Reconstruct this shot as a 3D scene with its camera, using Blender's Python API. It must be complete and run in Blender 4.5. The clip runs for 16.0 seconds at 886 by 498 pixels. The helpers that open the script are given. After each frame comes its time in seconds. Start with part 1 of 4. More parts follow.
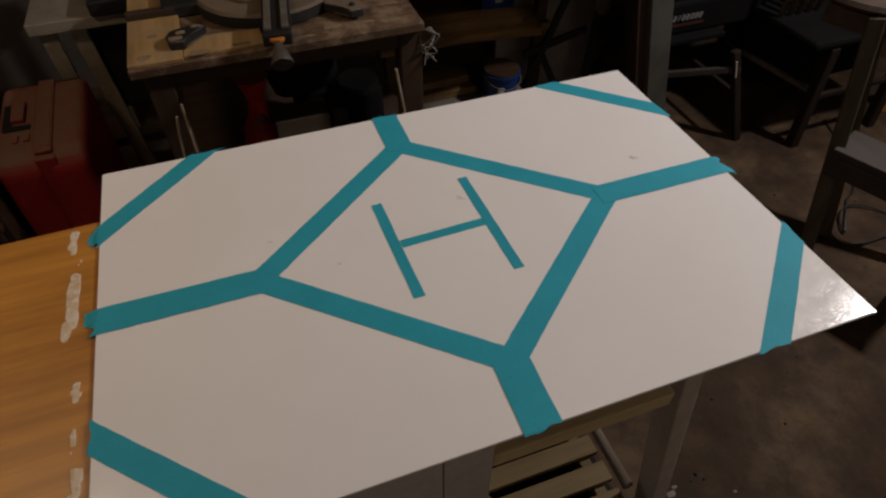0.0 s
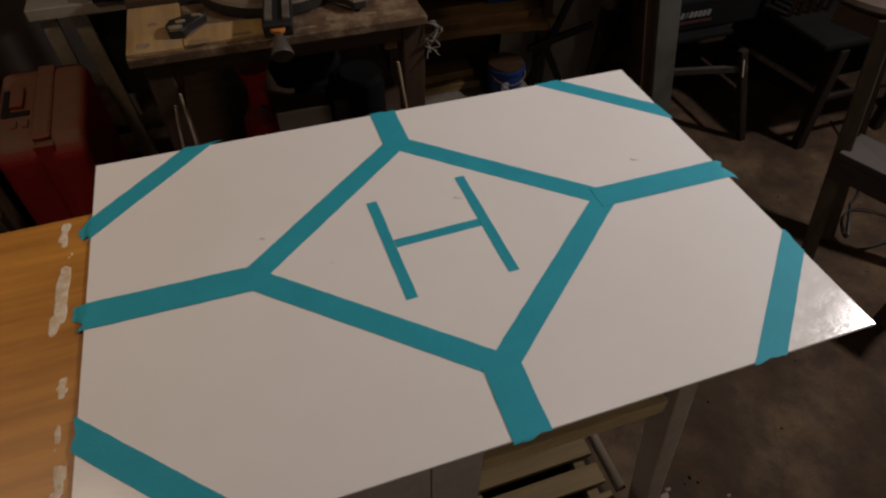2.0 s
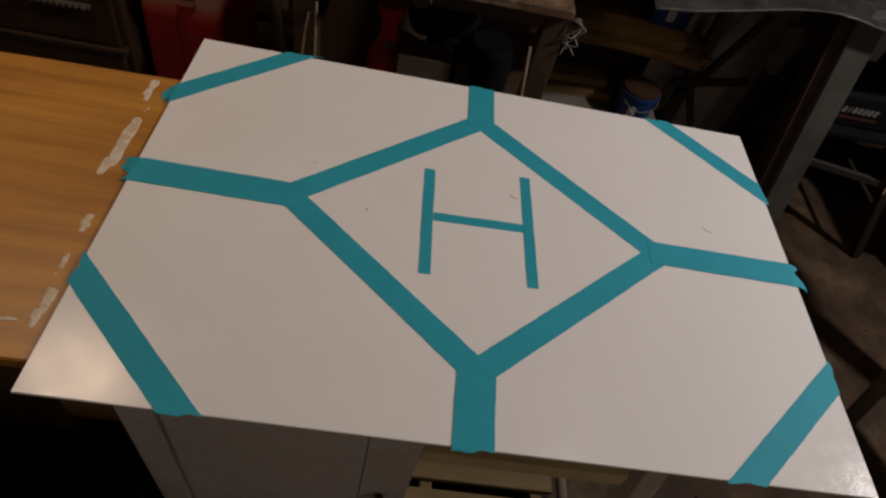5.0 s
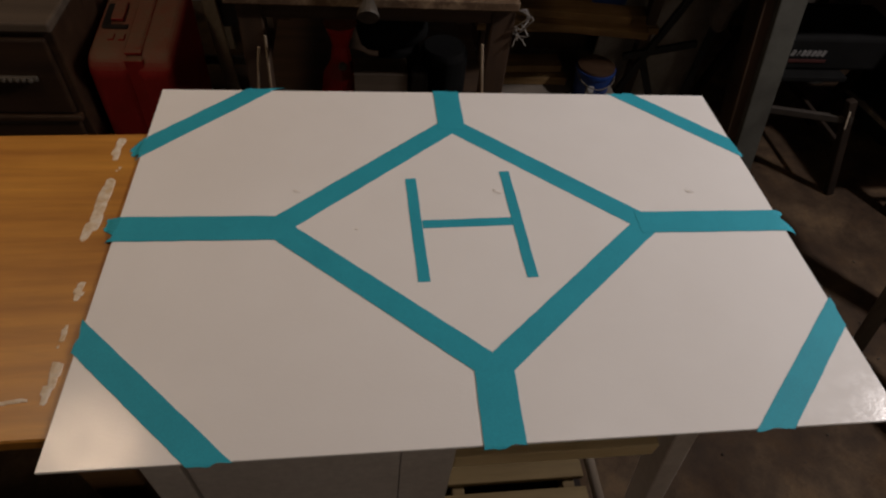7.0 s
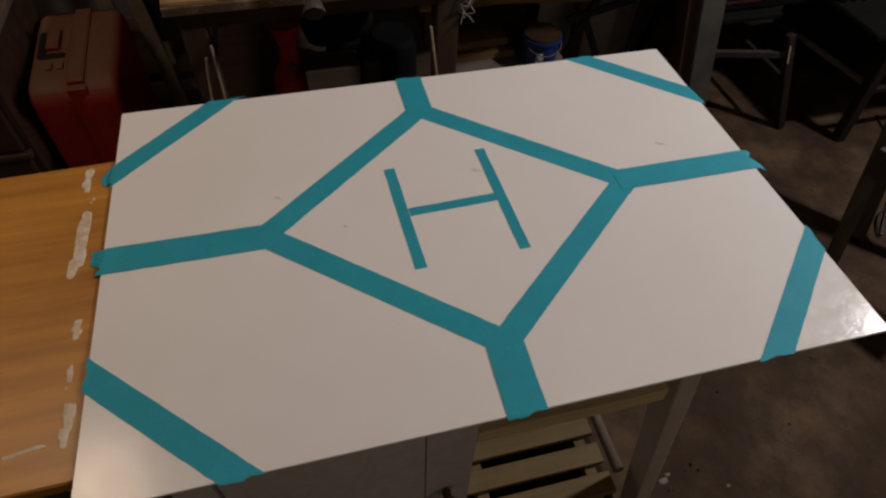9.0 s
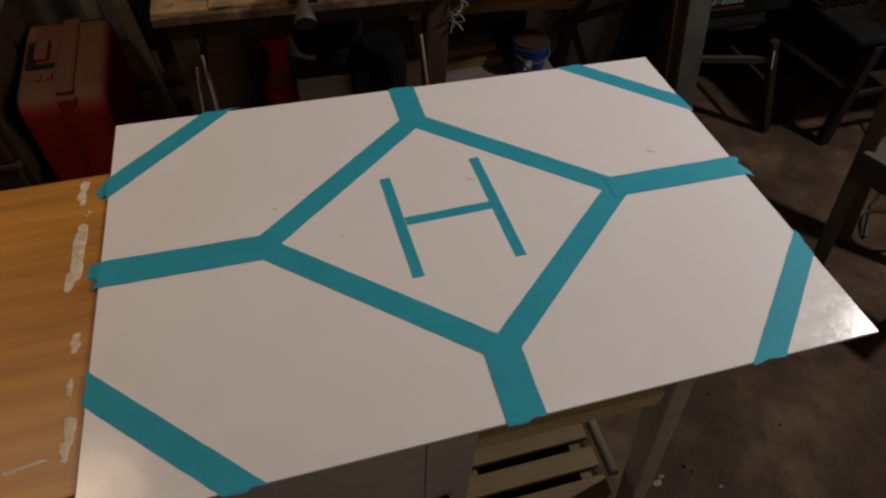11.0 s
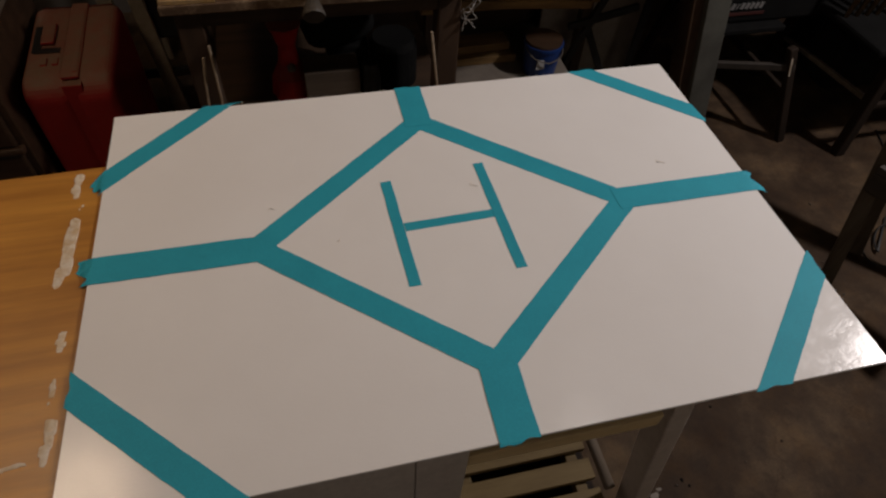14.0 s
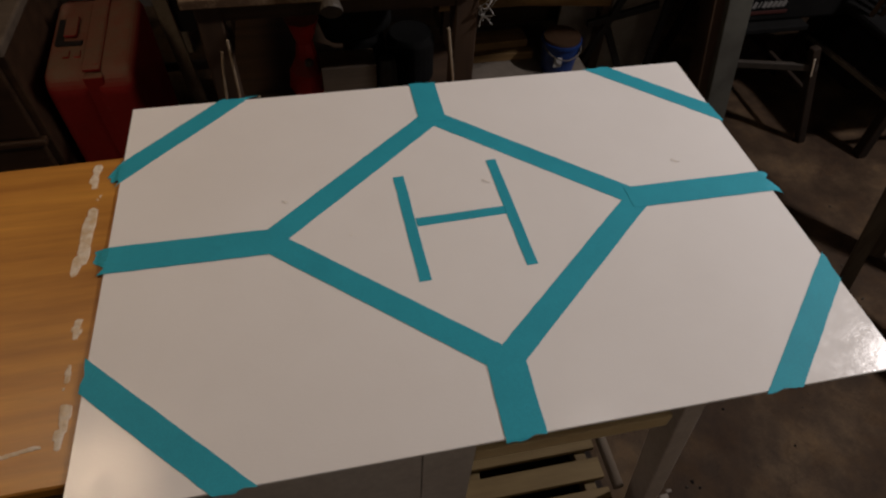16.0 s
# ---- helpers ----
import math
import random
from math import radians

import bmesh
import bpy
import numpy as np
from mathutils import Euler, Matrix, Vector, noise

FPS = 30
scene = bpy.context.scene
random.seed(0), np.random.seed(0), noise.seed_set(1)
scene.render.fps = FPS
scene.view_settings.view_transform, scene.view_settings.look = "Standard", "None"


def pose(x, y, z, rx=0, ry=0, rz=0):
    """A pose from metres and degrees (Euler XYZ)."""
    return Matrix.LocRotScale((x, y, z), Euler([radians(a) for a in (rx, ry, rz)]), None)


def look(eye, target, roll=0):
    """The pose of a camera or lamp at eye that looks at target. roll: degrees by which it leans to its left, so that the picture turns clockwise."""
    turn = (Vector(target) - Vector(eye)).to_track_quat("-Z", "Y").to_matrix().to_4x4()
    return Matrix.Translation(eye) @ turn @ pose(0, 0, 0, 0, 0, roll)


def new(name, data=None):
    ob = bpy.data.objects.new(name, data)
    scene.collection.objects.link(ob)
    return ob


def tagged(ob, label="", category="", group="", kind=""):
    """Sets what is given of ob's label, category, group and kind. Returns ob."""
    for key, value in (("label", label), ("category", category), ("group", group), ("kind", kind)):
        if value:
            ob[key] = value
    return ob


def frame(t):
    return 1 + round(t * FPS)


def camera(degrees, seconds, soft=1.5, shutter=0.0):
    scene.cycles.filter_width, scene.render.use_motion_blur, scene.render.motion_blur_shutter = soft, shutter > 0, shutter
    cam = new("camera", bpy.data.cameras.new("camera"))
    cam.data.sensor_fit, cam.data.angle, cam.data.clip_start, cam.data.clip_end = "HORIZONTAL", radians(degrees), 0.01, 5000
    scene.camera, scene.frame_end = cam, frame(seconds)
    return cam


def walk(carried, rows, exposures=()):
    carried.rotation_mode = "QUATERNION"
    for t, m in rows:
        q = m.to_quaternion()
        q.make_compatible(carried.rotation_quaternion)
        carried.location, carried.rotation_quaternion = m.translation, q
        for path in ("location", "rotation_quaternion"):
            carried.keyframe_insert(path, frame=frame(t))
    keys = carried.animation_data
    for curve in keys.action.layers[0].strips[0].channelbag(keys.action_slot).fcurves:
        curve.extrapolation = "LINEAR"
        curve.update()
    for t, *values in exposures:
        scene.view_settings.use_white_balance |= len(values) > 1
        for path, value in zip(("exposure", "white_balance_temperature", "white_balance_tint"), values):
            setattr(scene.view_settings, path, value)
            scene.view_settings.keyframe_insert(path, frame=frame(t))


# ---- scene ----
cam = camera(71.7, 16.0, soft=2.3)
PATH = [
    (0, (-0.209, -0.567, 1.504), (0.256, 0.738, 0.062), -0.2),
    (0.5, (-0.206, -0.568, 1.507), (0.269, 0.738, 0.068), -0.2),
    (1, (-0.203, -0.566, 1.505), (0.271, 0.729, 0.057), -0.3),
    (1.5, (-0.199, -0.562, 1.505), (0.267, 0.726, 0.048), -0.3),
    (2, (-0.193, -0.555, 1.505), (0.257, 0.734, 0.043), 0.8),
    (2.5, (-0.181, -0.551, 1.503), (0.239, 0.731, 0.027), 4.6),
    (3, (-0.164, -0.546, 1.503), (0.218, 0.728, 0.009), 10.3),
    (3.5, (-0.146, -0.542, 1.504), (0.196, 0.726, -0.004), 15.3),
    (4, (-0.131, -0.539, 1.502), (0.157, 0.726, -0.02), 19.5),
    (4.2, (-0.127, -0.540, 1.503), (0.132, 0.723, -0.026), 19.4),
    (6.3, (-0.133, -0.564, 1.508), (0.099, 0.726, -0.003), 10.3),
    (6.5, (-0.138, -0.56, 1.508), (0.109, 0.729, -0.002), 9.4),
    (7, (-0.143, -0.555, 1.505), (0.109, 0.735, -0.001), 7.2),
    (7.5, (-0.151, -0.554, 1.506), (0.112, 0.73, -0.005), 5.4),
    (8, (-0.159, -0.555, 1.506), (0.129, 0.714, -0.014), 3.5),
    (8.5, (-0.169, -0.557, 1.507), (0.152, 0.693, -0.02), 2.4),
    (9, (-0.176, -0.556, 1.509), (0.176, 0.679, -0.024), 2.5),
    (9.2, (-0.178, -0.556, 1.511), (0.184, 0.674, -0.024), 2.7),
    (11.3, (-0.187, -0.554, 1.518), (0.204, 0.688, -0.001), 3.0),
    (11.5, (-0.187, -0.553, 1.517), (0.201, 0.692, 0.001), 3.1),
    (12, (-0.186, -0.55, 1.517), (0.192, 0.7, 0.003), 3.2),
    (12.5, (-0.183, -0.543, 1.516), (0.192, 0.709, 0.002), 3.3),
    (13, (-0.181, -0.537, 1.515), (0.192, 0.71, -0.004), 3.6),
    (13.5, (-0.175, -0.531, 1.514), (0.193, 0.707, -0.013), 4.0),
    (14, (-0.169, -0.529, 1.514), (0.195, 0.698, -0.022), 4.4),
    (14.5, (-0.167, -0.53, 1.514), (0.186, 0.689, -0.031), 4.6),
    (15, (-0.165, -0.532, 1.514), (0.173, 0.686, -0.037), 4.3),
    (15.5, (-0.164, -0.532, 1.515), (0.162, 0.69, -0.034), 4.1),
    (16, (-0.164, -0.533, 1.515), (0.15, 0.698, -0.031), 3.7),
]
walk(cam, [(t, look(eye, target, roll)) for t, eye, target, roll in PATH], exposures=[(0.0, 0.06), (16.0, 0.06)])

# ---- light: a closed basement workshop lit by a row of bulbs and an added fill ----
world = bpy.data.worlds.new("world")
world.use_nodes = True
scene.world = world
world.node_tree.nodes["Background"].inputs[0].default_value = (0.02, 0.018, 0.016, 1)
world.node_tree.nodes["Background"].inputs[1].default_value = 0.05


def lamp(name, place, target, watts, colour, size):
    data = bpy.data.lights.new(name, "AREA")
    data.shape, data.size, data.energy, data.color = "DISK", size, watts, colour
    data.spread = radians(170)
    ob = new(name, data)
    ob.matrix_world = look(place, target)
    return ob


# The fourth is an unseen fill behind the camera, brightening faces turned forward.
LAMPS = [((2.00, 0.22, 2.30), (0.9, 0.05, 0.6), 28.0, (1.0, 0.91, 0.89), 0.13), ((-1.05, 0.33, 2.30), (-0.4, 0.2, 0.6), 4.8, (1.0, 0.72, 0.48), 0.34),
         ((0.60, 0.16, 2.30), (0.5, 0.1, 0.6), 0.45, (1.0, 0.92, 0.88), 0.05), ((1.0, -2.2, 2.30), (0.3, -0.4, 0.6), 2.2, (1.0, 0.86, 0.72), 0.13)]
for place, target, watts, colour, size in LAMPS:
    lamp("bulb_light", place, target, watts, colour, size)


# ---- materials ----
def nodes_of(name):
    m = bpy.data.materials.new(name)
    m.use_nodes = True
    nt = m.node_tree
    return m, nt, nt.nodes["Principled BSDF"]


def noise_node(nt, vec, scale, detail=5.0, rough=0.6):
    n = nt.nodes.new("ShaderNodeTexNoise")
    n.inputs["Scale"].default_value, n.inputs["Detail"].default_value, n.inputs["Roughness"].default_value = scale, detail, rough
    nt.links.new(vec, n.inputs["Vector"])
    return n.outputs["Fac"]


def ramp(nt, fac, stops):
    r = nt.nodes.new("ShaderNodeValToRGB")
    e = r.color_ramp.elements
    while len(e) < len(stops):
        e.new(0.5)
    for el, (p, c) in zip(e, stops):
        el.position, el.color = p, (*c, 1)
    nt.links.new(fac, r.inputs[0])
    return r.outputs[0]


def mix(nt, kind, fac, a, b):
    n = nt.nodes.new("ShaderNodeMix")
    n.data_type, n.blend_type = "RGBA", kind
    if isinstance(fac, float):
        n.inputs[0].default_value = fac
    else:
        nt.links.new(fac, n.inputs[0])
    for sock, v in ((n.inputs[6], a), (n.inputs[7], b)):
        if isinstance(v, tuple):
            sock.default_value = (*v, 1)
        else:
            nt.links.new(v, sock)
    return n.outputs[2]


def mat(name, base, worn=None, scale=6.0, fine=60.0, rough=0.6, bump=0.15, metal=0.0, stretch=(1, 1, 1), spread=(0.35, 0.7), gloss=0.0, coat=0.0):
    """Surface with two scales of variation: broad stains towards the worn colour, fine grain in tone and relief."""
    m, nt, bsdf = nodes_of(name)
    worn = worn or tuple(c * 0.7 for c in base)
    co = nt.nodes.new("ShaderNodeTexCoord")
    mp = nt.nodes.new("ShaderNodeMapping")
    mp.inputs["Scale"].default_value = stretch
    nt.links.new(co.outputs["Object"], mp.inputs["Vector"])
    v = mp.outputs["Vector"]
    broad = noise_node(nt, v, scale)
    grain = noise_node(nt, v, fine, 6.0, 0.7)
    col = ramp(nt, broad, [(spread[0], base), (spread[1], worn)])
    tone = ramp(nt, grain, [(0.3, (0.78, 0.78, 0.78)), (0.7, (1.1, 1.1, 1.1))])
    nt.links.new(mix(nt, "MULTIPLY", 0.8, col, tone), bsdf.inputs["Base Color"])
    ro = ramp(nt, grain, [(0.2, (max(rough - 0.1, 0.02),) * 3), (0.8, (min(rough + 0.12, 1.0),) * 3)])
    nt.links.new(ro, bsdf.inputs["Roughness"])
    bsdf.inputs["Metallic"].default_value = metal
    bsdf.inputs["Coat Weight"].default_value = coat
    bsdf.inputs["Coat Roughness"].default_value = 0.25
    b = nt.nodes.new("ShaderNodeBump")
    b.inputs["Strength"].default_value, b.inputs["Distance"].default_value = bump, 0.002
    nt.links.new(grain, b.inputs["Height"])
    nt.links.new(b.outputs[0], bsdf.inputs["Normal"])
    return m


def wood(name, light, dark, along="x", rough=0.5, coat=0.0, scale=1.0, dust=None):
    """Streaky grain along one axis, with knots of darker tone and optional dust patches."""
    m, nt, bsdf = nodes_of(name)
    co = nt.nodes.new("ShaderNodeTexCoord")
    mp = nt.nodes.new("ShaderNodeMapping")
    k = {"x": (1.2, 16, 16), "y": (16, 1.2, 16), "z": (16, 16, 1.2)}[along]
    mp.inputs["Scale"].default_value = [c * scale for c in k]
    nt.links.new(co.outputs["Object"], mp.inputs["Vector"])
    v = mp.outputs["Vector"]
    streak = noise_node(nt, v, 1.6, 4.0, 0.55)
    fine = noise_node(nt, v, 9.0, 6.0, 0.7)
    broad = noise_node(nt, co.outputs["Object"], 5.0, 4.0)
    mid = tuple((a + b) / 2 for a, b in zip(light, dark))
    col = ramp(nt, streak, [(0.3, light), (0.52, mid), (0.72, dark)])
    tone = ramp(nt, fine, [(0.3, (0.8, 0.78, 0.74)), (0.7, (1.08, 1.08, 1.08))])
    col = mix(nt, "MULTIPLY", 0.8, col, tone)
    col = mix(nt, "MULTIPLY", 0.6, col, ramp(nt, broad, [(0.3, (0.75, 0.72, 0.68)), (0.65, (1.08, 1.08, 1.08))]))
    if dust:
        patch = noise_node(nt, co.outputs["Object"], 14.0, 8.0, 0.75)
        m_fac = ramp(nt, patch, [(0.46, (0, 0, 0)), (0.62, (0.8, 0.8, 0.8))])
        col = mix(nt, "MIX", m_fac, col, dust)
    nt.links.new(col, bsdf.inputs["Base Color"])
    nt.links.new(ramp(nt, fine, [(0.2, (max(rough - 0.08, 0.05),) * 3), (0.8, (rough + 0.12,) * 3)]), bsdf.inputs["Roughness"])
    bsdf.inputs["Coat Weight"].default_value, bsdf.inputs["Coat Roughness"].default_value = coat, 0.3
    b = nt.nodes.new("ShaderNodeBump")
    b.inputs["Strength"].default_value, b.inputs["Distance"].default_value = 0.25, 0.001
    nt.links.new(fine, b.inputs["Height"])
    nt.links.new(b.outputs[0], bsdf.inputs["Normal"])
    return m


def dusty(name, base, dust, rough=0.45):
    """Moulded plastic or painted metal with dust lying on the faces that look up."""
    m, nt, bsdf = nodes_of(name)
    co = nt.nodes.new("ShaderNodeTexCoord")
    geo = nt.nodes.new("ShaderNodeNewGeometry")
    sep = nt.nodes.new("ShaderNodeSeparateXYZ")
    nt.links.new(geo.outputs["Normal"], sep.inputs[0])
    patch = noise_node(nt, co.outputs["Object"], 9.0, 8.0, 0.7)
    grain = noise_node(nt, co.outputs["Object"], 120.0, 4.0, 0.7)
    up = nt.nodes.new("ShaderNodeMapRange")
    up.inputs[1].default_value, up.inputs[2].default_value = 0.25, 0.9
    nt.links.new(sep.outputs["Z"], up.inputs[0])
    mul = nt.nodes.new("ShaderNodeMath")
    mul.operation = "MULTIPLY"
    nt.links.new(up.outputs[0], mul.inputs[0])
    nt.links.new(ramp(nt, patch, [(0.3, (0.55, 0.55, 0.55)), (0.6, (1.0, 1.0, 1.0))]), mul.inputs[1])
    var = mix(nt, "MULTIPLY", 0.7, base, ramp(nt, patch, [(0.3, (0.7, 0.7, 0.7)), (0.7, (1.1, 1.1, 1.1))]))
    nt.links.new(mix(nt, "MIX", mul.outputs[0], var, dust), bsdf.inputs["Base Color"])
    nt.links.new(ramp(nt, grain, [(0.2, (rough - 0.08,) * 3), (0.8, (rough + 0.2,) * 3)]), bsdf.inputs["Roughness"])
    b = nt.nodes.new("ShaderNodeBump")
    b.inputs["Strength"].default_value, b.inputs["Distance"].default_value = 0.2, 0.001
    nt.links.new(grain, b.inputs["Height"])
    nt.links.new(b.outputs[0], bsdf.inputs["Normal"])
    return m


def concrete(name):
    """Old basement slab: broad brown stains, paler scuffed patches, thin wandering cracks and a fine grit."""
    m, nt, bsdf = nodes_of(name)
    v = nt.nodes.new("ShaderNodeTexCoord").outputs["Object"]
    broad = noise_node(nt, v, 3.2, 7.0, 0.66)
    patch = noise_node(nt, v, 9.0, 7.0, 0.7)
    grit = noise_node(nt, v, 130.0, 4.0, 0.7)
    col = ramp(nt, broad, [(0.34, (0.030, 0.0175, 0.0105)), (0.50, (0.050, 0.031, 0.018)), (0.66, (0.094, 0.062, 0.036))])
    col = mix(nt, "MULTIPLY", 0.75, col, ramp(nt, patch, [(0.36, (0.55, 0.52, 0.48)), (0.50, (1.0, 1.0, 1.0)), (0.64, (1.35, 1.30, 1.18))]))
    col = mix(nt, "MULTIPLY", 0.6, col, ramp(nt, grit, [(0.3, (0.8, 0.8, 0.8)), (0.7, (1.12, 1.12, 1.12))]))
    cell = nt.nodes.new("ShaderNodeTexVoronoi")
    cell.feature = "DISTANCE_TO_EDGE"
    cell.inputs["Scale"].default_value = 1.7
    bend = nt.nodes.new("ShaderNodeMapping")
    nt.links.new(v, bend.inputs["Vector"])
    nt.links.new(ramp(nt, patch, [(0.3, (0.0, 0.0, 0.0)), (0.7, (0.35, 0.35, 0.0))]), bend.inputs["Location"])
    nt.links.new(bend.outputs[0], cell.inputs["Vector"])
    line = ramp(nt, cell.outputs["Distance"], [(0.0, (0.72, 0.68, 0.64)), (0.008, (1, 1, 1))])
    nt.links.new(mix(nt, "MULTIPLY", 1.0, col, line), bsdf.inputs["Base Color"])
    nt.links.new(ramp(nt, patch, [(0.3, (0.7, 0.7, 0.7)), (0.7, (0.9, 0.9, 0.9))]), bsdf.inputs["Roughness"])
    bsdf.inputs["Specular IOR Level"].default_value = 0.2
    b = nt.nodes.new("ShaderNodeBump")
    b.inputs["Strength"].default_value, b.inputs["Distance"].default_value = 0.4, 0.002
    nt.links.new(grit, b.inputs["Height"])
    nt.links.new(b.outputs[0], bsdf.inputs["Normal"])
    return m


def paint_white(name):
    """Brushed gloss white enamel: faint roller texture, a little uneven in sheen."""
    m, nt, bsdf = nodes_of(name)
    co = nt.nodes.new("ShaderNodeTexCoord")
    mp = nt.nodes.new("ShaderNodeMapping")
    mp.inputs["Scale"].default_value = (1, 3.0, 1)
    nt.links.new(co.outputs["Object"], mp.inputs["Vector"])
    broad = noise_node(nt, co.outputs["Object"], 5.0, 4.0)
    brush = noise_node(nt, mp.outputs["Vector"], 150.0, 3.0, 0.5)
    peel = noise_node(nt, co.outputs["Object"], 55.0, 3.0, 0.6)
    nt.links.new(ramp(nt, broad, [(0.3, (0.79, 0.775, 0.76)), (0.7, (0.83, 0.82, 0.81))]), bsdf.inputs["Base Color"])
    nt.links.new(ramp(nt, peel, [(0.35, (0.11, 0.11, 0.11)), (0.65, (0.21, 0.21, 0.21))]), bsdf.inputs["Roughness"])
    bsdf.inputs["Specular IOR Level"].default_value = 0.24
    height = nt.nodes.new("ShaderNodeMath")
    height.operation = "MULTIPLY_ADD"
    height.inputs[1].default_value = 1.8
    nt.links.new(peel, height.inputs[0])
    nt.links.new(brush, height.inputs[2])
    b = nt.nodes.new("ShaderNodeBump")
    b.inputs["Strength"].default_value, b.inputs["Distance"].default_value = 0.11, 0.001
    nt.links.new(height.outputs[0], b.inputs["Height"])
    nt.links.new(b.outputs[0], bsdf.inputs["Normal"])
    return m


